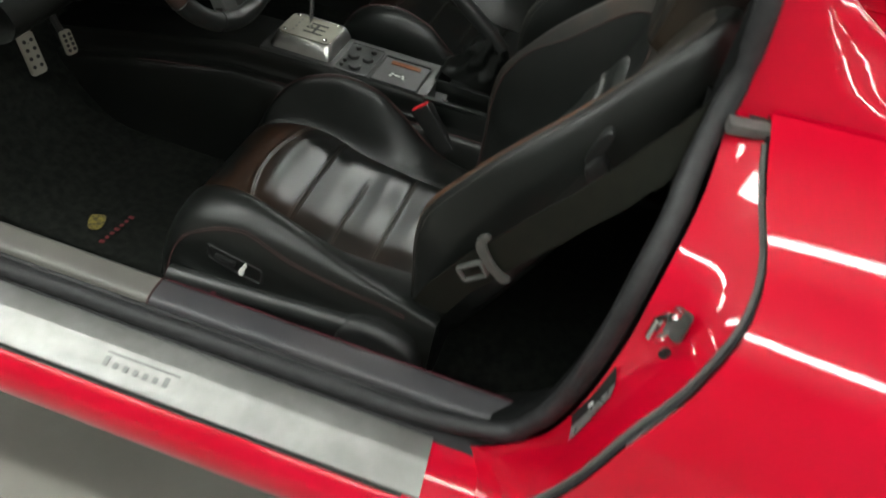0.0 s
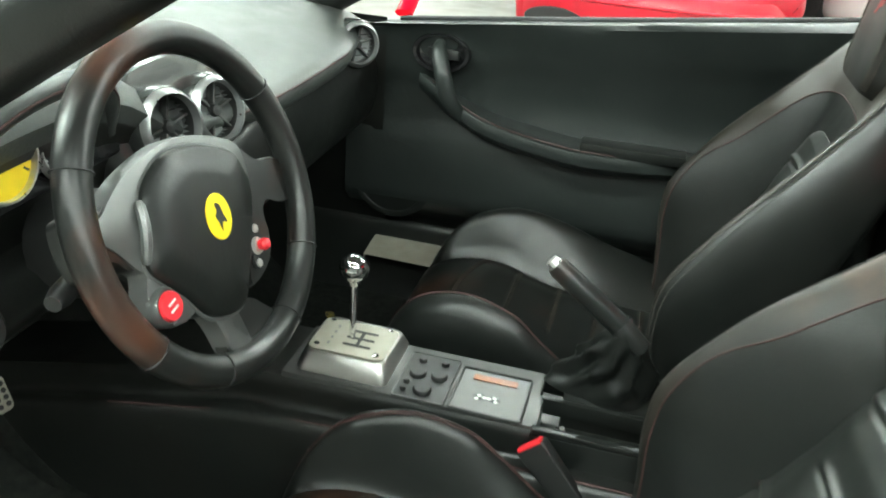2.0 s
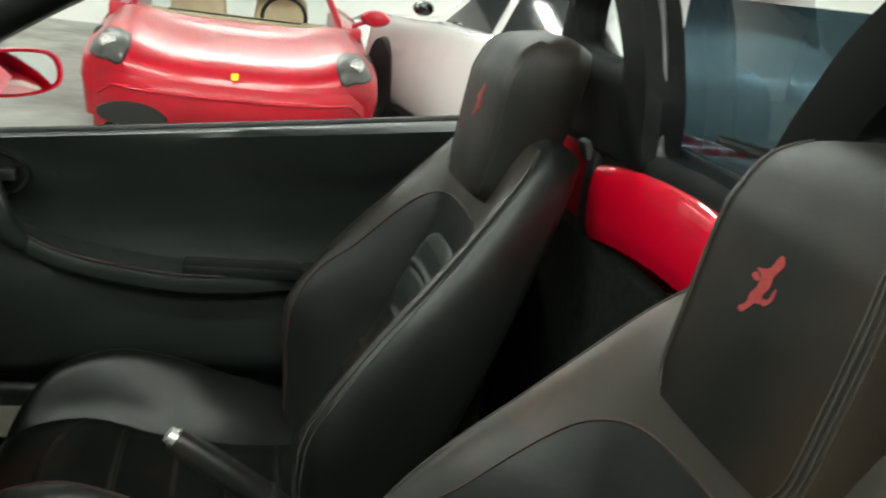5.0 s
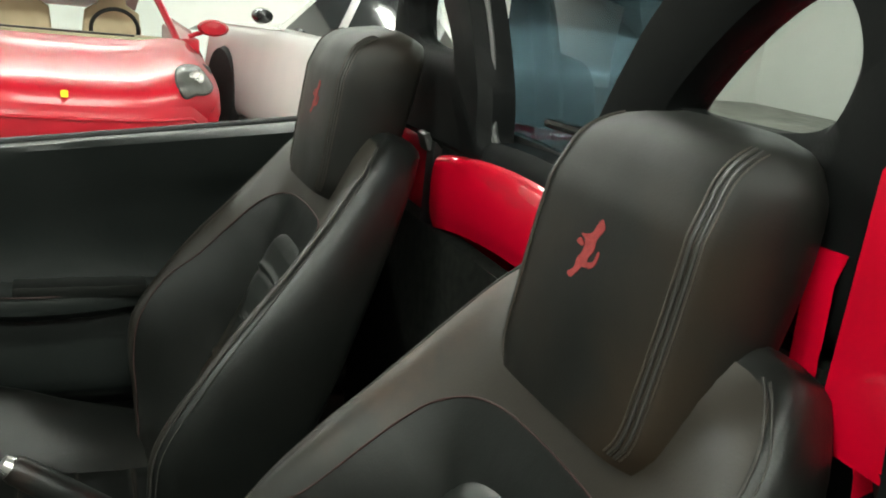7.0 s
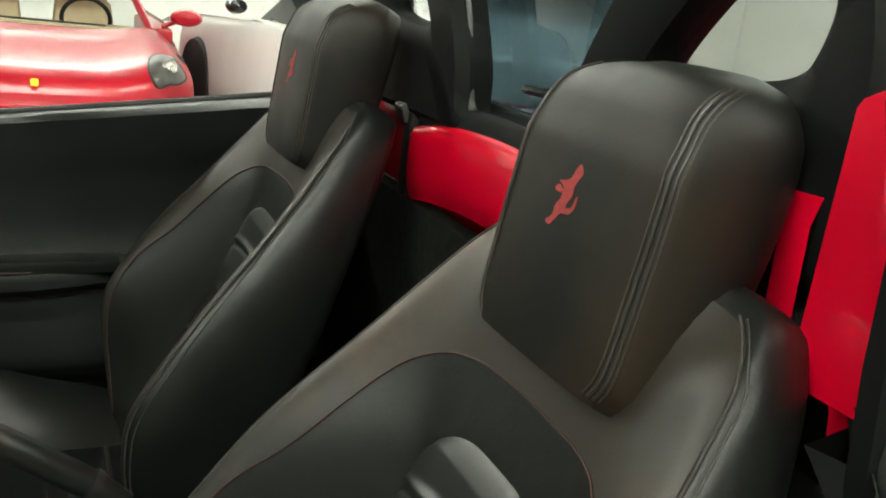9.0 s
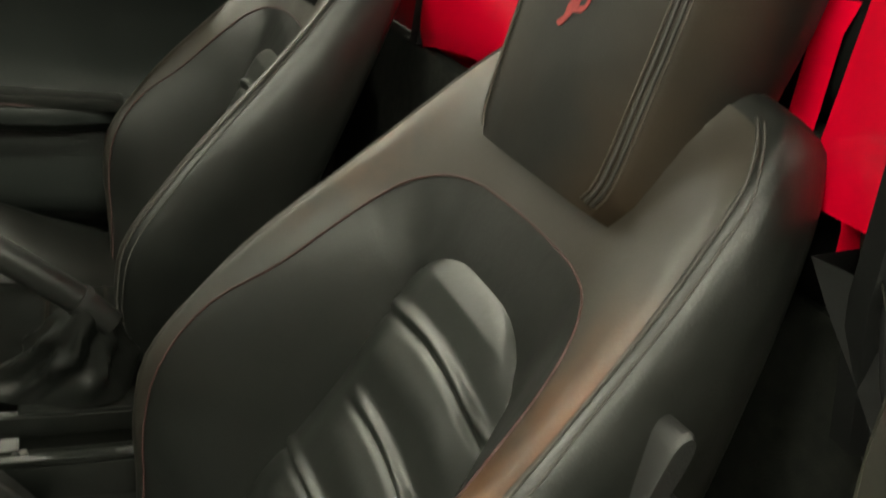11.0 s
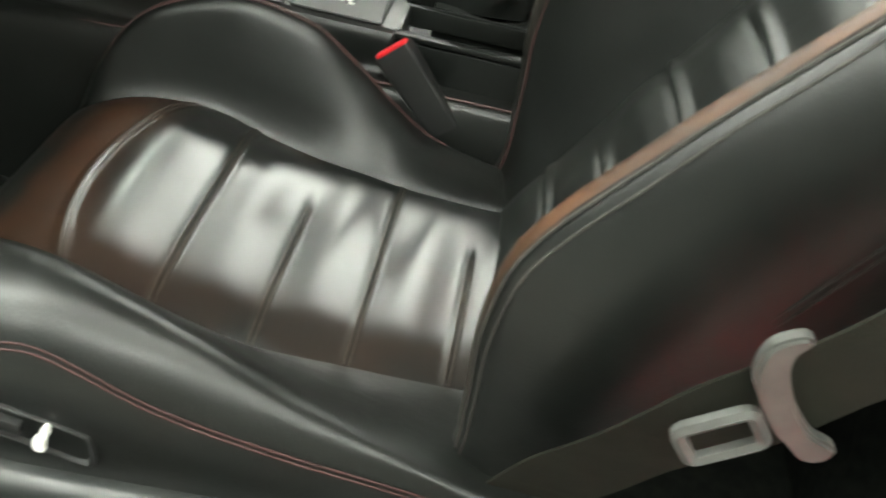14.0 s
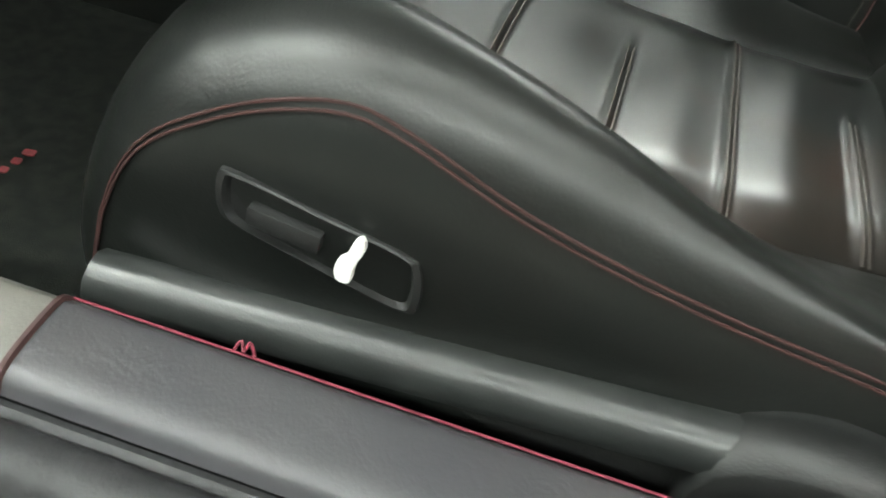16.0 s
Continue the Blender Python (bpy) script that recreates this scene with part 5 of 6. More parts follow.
part("pad_trim", tube([wm @ Vector((-0.012 + (x + 0.012) * 1.02, y * 1.02, -0.012)) for x, y in hub], 0.0026, 8, closed=True), TRIM_SILVER, WHEEL, "satin grey trim round the pad")
part("pad_lug", tube(spline([wm @ Vector(p) for p in ((-0.077, 0.046, -0.008), (-0.083, 0.030, -0.004), (-0.089, 0.014, -0.004), (-0.096, -0.003, -0.008))], 14), [0.003] + [0.0052] * 12 + [0.003], 8), TRIM_SILVER, WHEEL, "satin grey trim lug")
part("badge", slab(ellipse(0.0175, 0.0215), wm @ pose(0, 0, -0.0005, 0, 0, -14), 0.0025, 0.001), YELLOW, WHEEL, "plain yellow oval badge")
part("badge_mark", slab(spline([(-0.002, 0.013), (0.004, 0.010), (0.005, 0.0), (0.007, -0.008), (0.001, -0.006), (-0.003, -0.013), (-0.004, -0.004), (-0.006, 0.002), (-0.002, 0.006)], 30, True), wm @ pose(0, 0, 0.0022), 0.0005), BLACK_INK, WHEEL, "plain black mark")
# one satin casting: an arch over the pad, the button boss and a prong down to the rim
FRAME = spline([(-0.114, 0.051), (-0.103, 0.058), (-0.082, 0.068), (-0.050, 0.076), (-0.013, 0.080), (0.025, 0.073), (0.059, 0.060), (0.080, 0.042), (0.074, 0.0), (0.040, -0.055), (0.000, -0.088), (-0.020, -0.096), (-0.023, -0.104), (-0.018, -0.116), (-0.006, -0.131), (-0.014, -0.136), (-0.026, -0.131), (-0.036, -0.119), (-0.038, -0.105), (-0.041, -0.089), (-0.048, -0.073), (-0.060, -0.066), (-0.076, -0.067), (-0.094, -0.062), (-0.107, -0.047), (-0.105, -0.028), (-0.098, -0.012), (-0.105, -0.002), (-0.112, 0.010), (-0.120, 0.022), (-0.131, 0.035), (-0.125, 0.046)], 128, True)
part("spoke_frame", loft([[wm @ Vector((-0.02 + (x + 0.02) * s, y * s, h)) for x, y in FRAME] for s, h in ((0.99, -0.034), (1.0, -0.018), (0.985, -0.012), (0.93, -0.0105), (0.5, -0.0105))]), TRIM_SILVER, WHEEL, "satin grey cast spoke frame")
SP_L = [(-0.098, 0.052), (-0.118, 0.054), (-0.150, 0.056), (-0.152, 0.010), (-0.122, 0.012), (-0.108, -0.002), (-0.095, 0.0)]
SP_R = [(0.070, 0.050), (0.104, 0.024), (0.140, 0.012), (0.150, -0.030), (0.128, -0.028), (0.102, -0.014), (0.084, -0.021), (0.077, -0.040), (0.075, -0.063), (0.055, -0.079), (0.026, -0.082), (0.046, -0.040), (0.064, 0.0)]
for sp in (SP_L, SP_R):
    ring = spline(sp, 60, True)
    cx, cy = sum(p[0] for p in ring) / 60, sum(p[1] for p in ring) / 60
    part("spoke", loft([[wm @ Vector((cx + (x - cx) * k, cy + (y - cy) * k, h)) for x, y in ring] for k, h in ((1.0, -0.034), (1.0, -0.020), (0.96, -0.015), (0.6, -0.014))]), RIM_LEATHER, WHEEL, "black leather covered spoke")
for bx, by in ((-0.092, -0.043),):
    part("control", lathe([(0.0175, -0.016), (0.0175, -0.010), (0.0145, -0.005), (0.0, -0.0075)], wm @ pose(bx, by, 0), 28), TRIM_SILVER, WHEEL, "round control bezel")
part("lower_spoke", loft([[wm @ Vector((x, y, h)) for x, y in spline([(-0.030, -0.092), (0.013, -0.088), (0.040, -0.112), (0.062, -0.134), (0.020, -0.143), (-0.060, -0.142), (-0.040, -0.122)], 40, True)] for h in (-0.030, -0.016)]), RIM_LEATHER, WHEEL, "leather covered lower spoke")
part("start_button", lathe([(0.0, -0.001), (0.012, -0.0015), (0.0132, -0.004), (0.0132, -0.009), (0.0, -0.008)], wm @ pose(-0.092, -0.043, 0), 28), RED_PLASTIC, WHEEL, "red engine start button")
for dy in (0.003, -0.003):
    part("button_mark", slab(rounded(0.011, 0.0018, 0.0005), wm @ pose(-0.092, -0.043 + dy, -0.0009, 0, 0, 12), 0.0004), WHITE_INK, WHEEL)
part("switch_plate", slab(rounded(0.017, 0.044, 0.007), wm @ pose(0.050, -0.050, -0.0145, 0, 0, -20), 0.004, 0.001), PLASTIC, WHEEL, "black switch plate")
for dy in (0.017, -0.017):
    part("switch_screw", lathe([(0.0, 0.002), (0.004, 0.0015), (0.0045, 0.0), (0.0, 0.0)], wm @ pose(0.050, -0.050, -0.0105, 0, 0, -20) @ pose(0, dy, 0), 12), STEEL, WHEEL)
part("switch_dial", lathe([(0.0, 0.004), (0.0075, 0.0035), (0.009, 0.0), (0.0, 0.0)], wm @ pose(0.050, -0.050, -0.0105), 24), STEEL, WHEEL, "pale switch dial")
part("mode_knob", lathe([(0.0, 0.0135), (0.0045, 0.0125), (0.0065, 0.008), (0.005, 0.002), (0.0, 0.002)], wm @ pose(0.050, -0.050, -0.0095, 0, 14, 0), 24), RED_PLASTIC, WHEEL, "red drive mode switch")
part("column", tube([wm @ Vector((-0.005, -0.005, -0.04)), wm @ Vector((-0.005, -0.005, -0.12)), wm @ Vector((-0.005, 0.0, -0.2))], [0.045, 0.055, 0.06], 20), PLASTIC, WHEEL, "black steering column shroud")
for s in (1, -1):
    part("stalk", tube(spline([wm @ Vector((0.04 * s, -0.01, -0.07)), wm @ Vector((0.10 * s, 0.0, -0.075)), wm @ Vector((0.150 * s, -0.005, -0.065))], 10), [0.006, 0.006, 0.007, 0.008, 0.009, 0.010, 0.011, 0.011, 0.011, 0.008], 10), PLASTIC, WHEEL, "black column stalk")

# ---------------------------------------------------------------- console, shifter, handbrake
CON = thing("centre_console", "dark centre console with grey top panel", "console")
side = spline([(-0.165, 0.15), (-0.158, 0.30), (-0.148, 0.385), (-0.135, 0.402), (-0.122, 0.405), (-0.116, 0.415), (-0.114, 0.440), (-0.108, 0.452)], 26)
right = [(0.028 + (-0.108 - y) * 0.9, z) for y, z in side][::-1]
part("tunnel", loft([[(x, y, z - dz) for y, z in side + right] for x, dz in ((-0.92, 0.12), (-0.60, 0.05), (-0.40, 0.006), (-0.2, 0.0), (0.026, 0.0))], False), LEATHER, CON, "black leather covered tunnel")
part("top_panel", moved(box(-0.345, 0.028, -0.109, 0.026, 0.440, 0.456, 0.004), Matrix()), GREY_TRIM, CON, "satin grey console top")
part("tunnel_rear", loft([[(x, y, min(z, 0.402)) for y, z in side + right] for x in (0.026, 0.58)], False), LEATHER, CON, "black leather covered tunnel")
part("tray_pin", lathe([(0.0, 0.024), (0.004, 0.023), (0.0055, 0.016), (0.003, 0.012), (0.003, 0.0), (0.0, 0.0)], pose(0.056, -0.072, 0.412, 0, 12, 0), 14), CHROME, CON, "small chromed pin in the tray")
part("tray_pin", lathe([(0.0, 0.018), (0.005, 0.017), (0.005, 0.0), (0.0, 0.0)], pose(0.070, -0.062, 0.412, 0, -14, 0), 14), STEEL, CON, "small steel pin in the tray")
part("side_rail", box(0.028, 0.56, -0.1125, -0.099, 0.447, 0.454, 0.003), LEATHER, CON)
part("rail_side", box(0.028, 0.56, -0.1120, -0.098, 0.39, 0.4455, 0.003), LEATHER, CON)
part("side_rail", box(0.028, 0.56, -0.040, -0.030, 0.43, 0.456, 0.003), LEATHER, CON)
part("tray_floor", box(0.03, 0.56, -0.099, -0.036, 0.40, 0.412, 0.002), CARPET, CON, "black lined tray")
part("tray_end", box(0.018, 0.034, -0.104, -0.030, 0.41, 0.4555, 0.004), GREY_TRIM, CON)
part("console_rear", box(0.06, 0.56, -0.032, 0.045, 0.40, 0.4575, 0.006), LEATHER, CON, "black leather console rear")
part("tunnel_seam", tube([(-0.62, -0.143, 0.352), (-0.40, -0.139, 0.390), (-0.2, -0.137, 0.4035), (0.5, -0.137, 0.4035)], 0.0016, 5), STITCH, CON, "red stitched seam")
part("button_panel", slab(rounded(0.076, 0.115, 0.004), pose(-0.138, -0.053, 0.456), 0.003, 0.001), PLASTIC, CON, "black switch panel")
part("panel_rim", tube([pose(-0.138, -0.053, 0.4592) @ Vector((x, y, 0)) for x, y in rounded(0.076, 0.115, 0.004, 3)], 0.0016, 5, closed=True), GREY_TRIM, CON)
for bx, by, r in ((-0.155, -0.015, 0.006), (-0.120, -0.015, 0.006), (-0.153, -0.050, 0.0125), (-0.121, -0.048, 0.0125), (-0.136, -0.088, 0.0135), (-0.163, -0.075, 0.0045), (-0.163, -0.094, 0.0045)):
    part("knob", lathe([(0.0, 0.007), (r * 0.85, 0.0065), (r, 0.004), (r, 0.0), (0.0, 0.0)], pose(bx, by, 0.459), 20), PLASTIC, CON)
part("ashtray_lid", slab(rounded(0.100, 0.100, 0.004), pose(-0.040, -0.060, 0.456), 0.004, 0.0015), GREY_TRIM, CON, "satin grey ashtray lid")
part("lid_rim", tube([pose(-0.040, -0.060, 0.4602) @ Vector((x, y, 0)) for x, y in rounded(0.104, 0.104, 0.004, 3)], 0.0018, 5, closed=True), BLACK_INK, CON)
part("lid_slot", slab(rounded(0.066, 0.014, 0.003), pose(-0.040, -0.028, 0.4602), 0.001), mat("dark_lacquer", (0.20, 0.07, 0.03), 0.2, coat=0.6), CON, "dark red lacquered finger slot")
fl = pose(-0.044, -0.076, 0.4603)
for a, sx in ((24, -1), (-24, 1)):
    for i in range(3):
        for j in range(2):
            part("flag_square", slab(rounded(0.0055, 0.0055, 0.0005), fl @ pose(sx * 0.010, 0.002, 0, 0, 0, a) @ pose((i - 1) * 0.006, (j - 0.5) * 0.006, 0), 0.0006), WHITE_INK if (i + j) % 2 == 0 else BLACK_INK, CON)

SHIFT = thing("gear_shifter", "open-gate gear shifter with polished metal plate and ball knob", "gear lever")
gx, gy = -0.2585, -0.033
rr = lambda w, h, r, z, dx=0: [(gx + dx + x, gy + y, z) for x, y in rounded(w, h, r, 5)]
part("gate_base", loft([rr(0.140, 0.128, 0.012, 0.452), rr(0.138, 0.126, 0.012, 0.462), rr(0.126, 0.106, 0.016, 0.482), rr(0.120, 0.098, 0.018, 0.4855)]), ALU, SHIFT, "satin aluminium gate base")
part("gate_plate", slab(rounded(0.118, 0.090, 0.014), pose(gx, gy - 0.004, 0.4855), 0.003, 0.001), SATIN, SHIFT, "polished steel gate plate")
for dy in (-0.022, -0.003, 0.016):
    part("gate_slot", slab(rounded(0.044, 0.0055, 0.0025), pose(gx + 0.010, gy + dy, 0.4886), 0.0004), BLACK_INK, SHIFT, "dark gate slot")
part("gate_slot", slab(rounded(0.0055, 0.040, 0.0025), pose(gx + 0.010, gy - 0.003, 0.4887), 0.0004), BLACK_INK, SHIFT, "dark gate slot")
for dx, dy in ((-0.046, 0.032), (-0.046, -0.038), (0.046, 0.032), (0.046, -0.038)):
    part("screw", lathe([(0.0, 0.003), (0.004, 0.0025), (0.0045, 0.0), (0.0, 0.0)], pose(gx + dx, gy + dy, 0.4886), 12), CHROME, SHIFT)
for i in range(4):
    part("gear_mark", slab(rounded(0.004, 0.006, 0.001), pose(gx - 0.032, gy - 0.028 + 0.016 * i, 0.4886), 0.0004), GREY_INK, SHIFT)
part("shaft", tube([(gx - 0.004, gy, 0.482), (-0.2675, -0.020, 0.58)], 0.0052, 12), CHROME, SHIFT, "chromed lever shaft")
part("ball_knob", lathe([(0.0, 0.0222)] + [(0.0222 * math.cos(radians(a)), 0.0222 * math.sin(radians(a))) for a in range(75, -60, -10)] + [(0.010, -0.0215), (0.008, -0.028), (0.0, -0.028)], pose(-0.268, -0.019, 0.597), 32), CHROME, SHIFT, "mirror-polished ball knob")

BRAKE = thing("handbrake", "black leather handbrake lever with gathered boot", "handbrake")
ax = [Vector((0.155, -0.018, 0.556)), Vector((0.123, -0.016, 0.584)), Vector((0.02, -0.0115, 0.659))]
part("grip", tube([ax[0], ax[1], ax[1] + (ax[2] - ax[1]) * 0.5, ax[1] + (ax[2] - ax[1]) * 0.95, ax[2]], [0.015, 0.0165, 0.0165, 0.0155, 0.0135], 18), RIM_LEATHER, BRAKE, "smooth black leather grip")
part("collar", tube([ax[1] + (ax[1] - ax[2]).normalized() * 0.004, ax[1] - (ax[1] - ax[2]).normalized() * 0.004], 0.0185, 18), PLASTIC, BRAKE)
part("button", tube([ax[2], ax[2] + (ax[2] - ax[1]).normalized() * 0.009], [0.0110, 0.0085], 14), STEEL, BRAKE, "satin release button")
rings = []
for k in range(26):
    f = k / 25
    c = Vector((0.112, 0.020, 0.458)).lerp(Vector((0.128, -0.0165, 0.580)), f)
    w = (0.062 * (1 - f) ** 0.9 + 0.018, 0.034 * (1 - f) ** 0.8 + 0.016)
    ring = []
    for q in range(60):
        a = 2 * math.pi * q / 60
        fold = 1 + 0.13 * math.sin(4 * a + 4 * f) * (1 - f) + 0.16 * math.sin(7 * a - 9 * f) * math.sin(math.pi * f) + 0.04 * math.sin(13 * a + 5 * f) * math.sin(math.pi * f)
        ring.append((c.x + w[0] * math.cos(a) * fold, c.y + w[1] * math.sin(a) * fold, c.z + 0.004 * math.sin(4 * a + 9 * f)))
    rings.append(ring)
part("boot", loft(rings), LEATHER, BRAKE, "gathered black leather boot")

# ---------------------------------------------------------------- footwells
def pedal(y, z, w, h):
    th = thing("pedal", "drilled aluminium foot pedal", "pedal", "pedals")
    m = facing((-0.70, y, z), (0.92, -0.2, 0.35))
    part("plate", slab(rounded(w, h, 0.008), m, 0.006, 0.002), SATIN, th)
    for i in range(2):
        for j in range(4):
            part("hole", lathe([(0.0, 0.001), (0.004, 0.001), (0.004, 0.0), (0.0, 0.0)], m @ pose((i - 0.5) * w * 0.45, (j - 1.5) * h * 0.2, 0.0058), 10), BLACK_INK, th)
    part("arm", tube([(-0.708, y, z + h * 0.2), (-0.76, y, z + 0.12), (-0.82, y, z + 0.22)], 0.008, 8), PLASTIC, th)


pedal(-0.375, 0.455, 0.036, 0.085)
pedal(-0.267, 0.427, 0.028, 0.052)
MAT = thing("floor_mat", "black carpet floor mat with yellow emblem and red word", "floor mat")
part("carpet", loft([[(x, y, z + 0.002 * math.sin(9 * x + 5 * y)) for y in [-0.66 + 0.46 * k / 10 for k in range(11)]] for x, z in ((-0.30, 0.168), (-0.45, 0.168), (-0.60, 0.172), (-0.72, 0.215), (-0.80, 0.28))], False), CARPET, MAT)
part("emblem", slab(spline([(-0.016, -0.02), (-0.018, 0.018), (0.0, 0.024), (0.018, 0.018), (0.016, -0.02), (0.0, -0.03)], 30, True), pose(-0.522, -0.482, 0.173, 0, 0, 20) @ Matrix.Diagonal((0.85, 0.85, 1, 1)), 0.002), EMBLEM_THREAD, MAT, "plain yellow shield")
for k in range(7):
    part("word_bar", slab(rounded(0.008 if k % 3 else 0.011, 0.008, 0.002), pose(-0.479 + 0.0017 * k, -0.528 + 0.0145 * k, 0.1735, 0, 0, 8), 0.0012), WORD_RED, MAT)
FOOT = thing("footrest", "brushed aluminium passenger footrest plate", "footrest")
part("plate", loft([[(x, y, z) for x, z in ((-0.475, 0.22), (-0.470, 0.280), (-0.462, 0.288), (-0.28, 0.286), (-0.262, 0.280), (-0.258, 0.22))] for y in (0.600, 0.605, 0.625)], False), SATIN, FOOT)
part("top", loft([[(-0.468, y, z), (-0.262, y, z)] for y, z in ((0.603, 0.287), (0.65, 0.296), (0.70, 0.300))], False), SATIN, FOOT, "brushed aluminium top")
PM = thing("passenger_mat", "black carpet floor mat in the passenger footwell", "floor mat")
part("carpet", box(-0.62, -0.26, 0.05, 0.56, 0.162, 0.172, 0.004), CARPET, PM)
part("emblem", slab(spline([(-0.016, -0.02), (-0.018, 0.018), (0.0, 0.024), (0.018, 0.018), (0.016, -0.02), (0.0, -0.03)], 30, True), pose(-0.505, 0.495, 0.173, 0, 0, 35) @ Matrix.Diagonal((0.5, 0.6, 1, 1)), 0.002), EMBLEM_THREAD, PM, "plain yellow shield")

# ---------------------------------------------------------------- the other cars
def wheel(parent, c, r, w, axis):
    m = facing(c, axis)
    t = part("wheel", lathe([(r * 0.66, -w / 2), (r * 0.94, -w / 2), (r, -w * 0.3), (r, w * 0.3), (r * 0.94, w / 2), (r * 0.66, w / 2)], m, 40), TYRE, parent, "black tyre")
    part("rim", lathe([(r * 0.66, w * 0.46), (r * 0.62, w * 0.2), (r * 0.2, w * 0.25), (0.0, w * 0.25)], m, 32), GLOSS_BLACK, t)
    for k in range(10):
        part("spoke", moved(box(r * 0.15, r * 0.64, -0.012, 0.012, w * 0.30, w * 0.42, 0.004), m @ pose(0, 0, 0, 0, 0, 36 * k)), GREY_TRIM, t)
    return t


for wx in (-1.55, 1.12):
    for s in (1, -1):
        wheel(CAR, (wx, s * 0.80, G + 0.325), 0.325, 0.24, (0, s, 0))
RC = thing("parked_sports_car", "red sports coupe parked nose-on with cream interior", "car", at=(0.02, 4.55, G))
NZ = table([0.0, 0.05, 0.15, 0.35, 0.7, 1.05, 1.25], [0.46, 0.525, 0.57, 0.615, 0.68, 0.735, 0.76])


def nose_pt(s, v):
    """The far car's upper skin: s metres behind the nose, v from -1 to 1 across."""
    half = 0.96 - 0.10 * math.exp(-s / 0.12) - 0.02 * math.exp(-((s - 1.1) / 0.3) ** 2)
    x = half * math.sin(v * math.pi / 2 * 0.98) if abs(v) > 0 else 0.0
    a = abs(x) / half
    z = NZ(s) + 0.035 * math.exp(-((a - 0.74) / 0.16) ** 2) * min(1, s / 0.3) - 0.10 * max(0, a - 0.86) / 0.14
    y = s + 0.34 * max(0, a) ** 3.2 * math.exp(-s / 0.5)
    return (x, y, z)


rings = [[nose_pt(1.25 * (k / 24) ** 1.3, -1 + 2 * j / 40) for j in range(41)] for k in range(25)]
part("bonnet", loft(rings, False), RED_DUSTY, RC, "glossy red bonnet")
rings = []
for f, dz, dy in ((0, 0.0, 0.0), (0.25, -0.06, -0.025), (0.5, -0.14, -0.035), (0.75, -0.24, -0.03), (1.0, -0.36, 0.02)):
    rings.append([(x, y + dy, z + dz * 0.85) for x, y, z in (nose_pt(0.0, -1 + 2 * j / 40) for j in range(41))])
part("bumper", loft(rings, False), RED_DUSTY, RC, "red front bumper")
for s in (1, -1):
    edge = [nose_pt(1.25 * k / 12, s) for k in range(13)]
    part("side", loft([[(x, y, z), (x + s * 0.012, y, z - 0.10), (x + s * 0.010, y, 0.40), (x - s * 0.02, y, 0.15)] for x, y, z in edge] + [[(s * 0.955, y, 0.80), (s * 0.967, y, 0.70), (s * 0.965, y, 0.40), (s * 0.935, y, 0.15)] for y in (2.2, 4.4)], False), RED_DUSTY, RC)
    part("intake", moved(lathe([(0.0, 0.012), (1.0, 0.010), (1.05, -0.01), (0.0, -0.02)], Matrix(), 32), pose(s * 0.60, 0.05, 0.23, 90, 0, s * 12) @ Matrix.Diagonal((0.21, 0.075, 1, 1))), BLACK_INK, RC, "dark front air intake")
    # headlamp under a long clear cover
    hp = spline([(0.03, 0.60), (0.10, 0.52), (0.24, 0.49), (0.44, 0.52), (0.50, 0.66), (0.32, 0.80), (0.10, 0.74)], 40, True)
    on_nose = lambda k, h: [tuple(np.array(nose_pt(0.26 + (a - 0.26) * k, s * (0.62 + (b - 0.62) * k))) + np.array((0, -h * 0.6, h))) for a, b in hp]
    cen = np.array(nose_pt(0.22, s * 0.63))
    lampb = loft([on_nose(k, h) for k, h in ((1.0, -0.02), (1.0, 0.008), (0.95, 0.014), (0.75, 0.020), (0.5, 0.022), (0.2, 0.022))])
    part("lamp_rim", tube(on_nose(1.0, 0.006), 0.008, 6, closed=True), PLASTIC, RC, "dark headlamp rim")
    lamp = part("headlamp", lampb, LAMP_GLASS, RC, "clear glass headlamp")
    part("projector", lathe([(0.0, 0.022), (0.022, 0.020), (0.026, 0.012), (0.038, 0.018), (0.046, 0.012), (0.048, -0.03)], facing(tuple(cen + np.array((0, -0.020, 0.024))), (0, -0.93, 0.36)), 24), STEEL, lamp, "round chrome projector")
    part("wing_mirror", lathe([(0.0, -0.10), (0.55, -0.08), (0.95, -0.02), (1.0, 0.03), (0.8, 0.06), (0.0, 0.07)], pose(s * 1.01, 1.32, 0.98, 90, 0, 0) @ Matrix.Diagonal((0.115, 0.062, 1, 1)), 24), RED_DUSTY, RC, "red wing mirror")
    part("mirror_arm", tube([(s * 0.84, 1.34, 0.90), (s * 0.96, 1.33, 0.955)], 0.018, 8), RED_DUSTY, RC)
    wheel(RC, (s * 0.83, 0.95, 0.33), 0.33, 0.22, (s, 0, 0))
part("nose_lip", tube([(x, y - 0.030, z - 0.075) for x, y, z in (nose_pt(0.0, -0.86 + 1.72 * j / 40) for j in range(41))], 0.011, 8), RED_DUSTY, RC, "moulded red lip across the nose")
part("grille", box(-0.24, 0.24, 0.01, 0.05, 0.25, 0.36, 0.01), BLACK_INK, RC)
part("badge", slab(rounded(0.042, 0.052, 0.010), facing((0, 0.018, 0.522), (0, -0.7, 0.7)), 0.006), YELLOW, RC, "plain yellow badge")
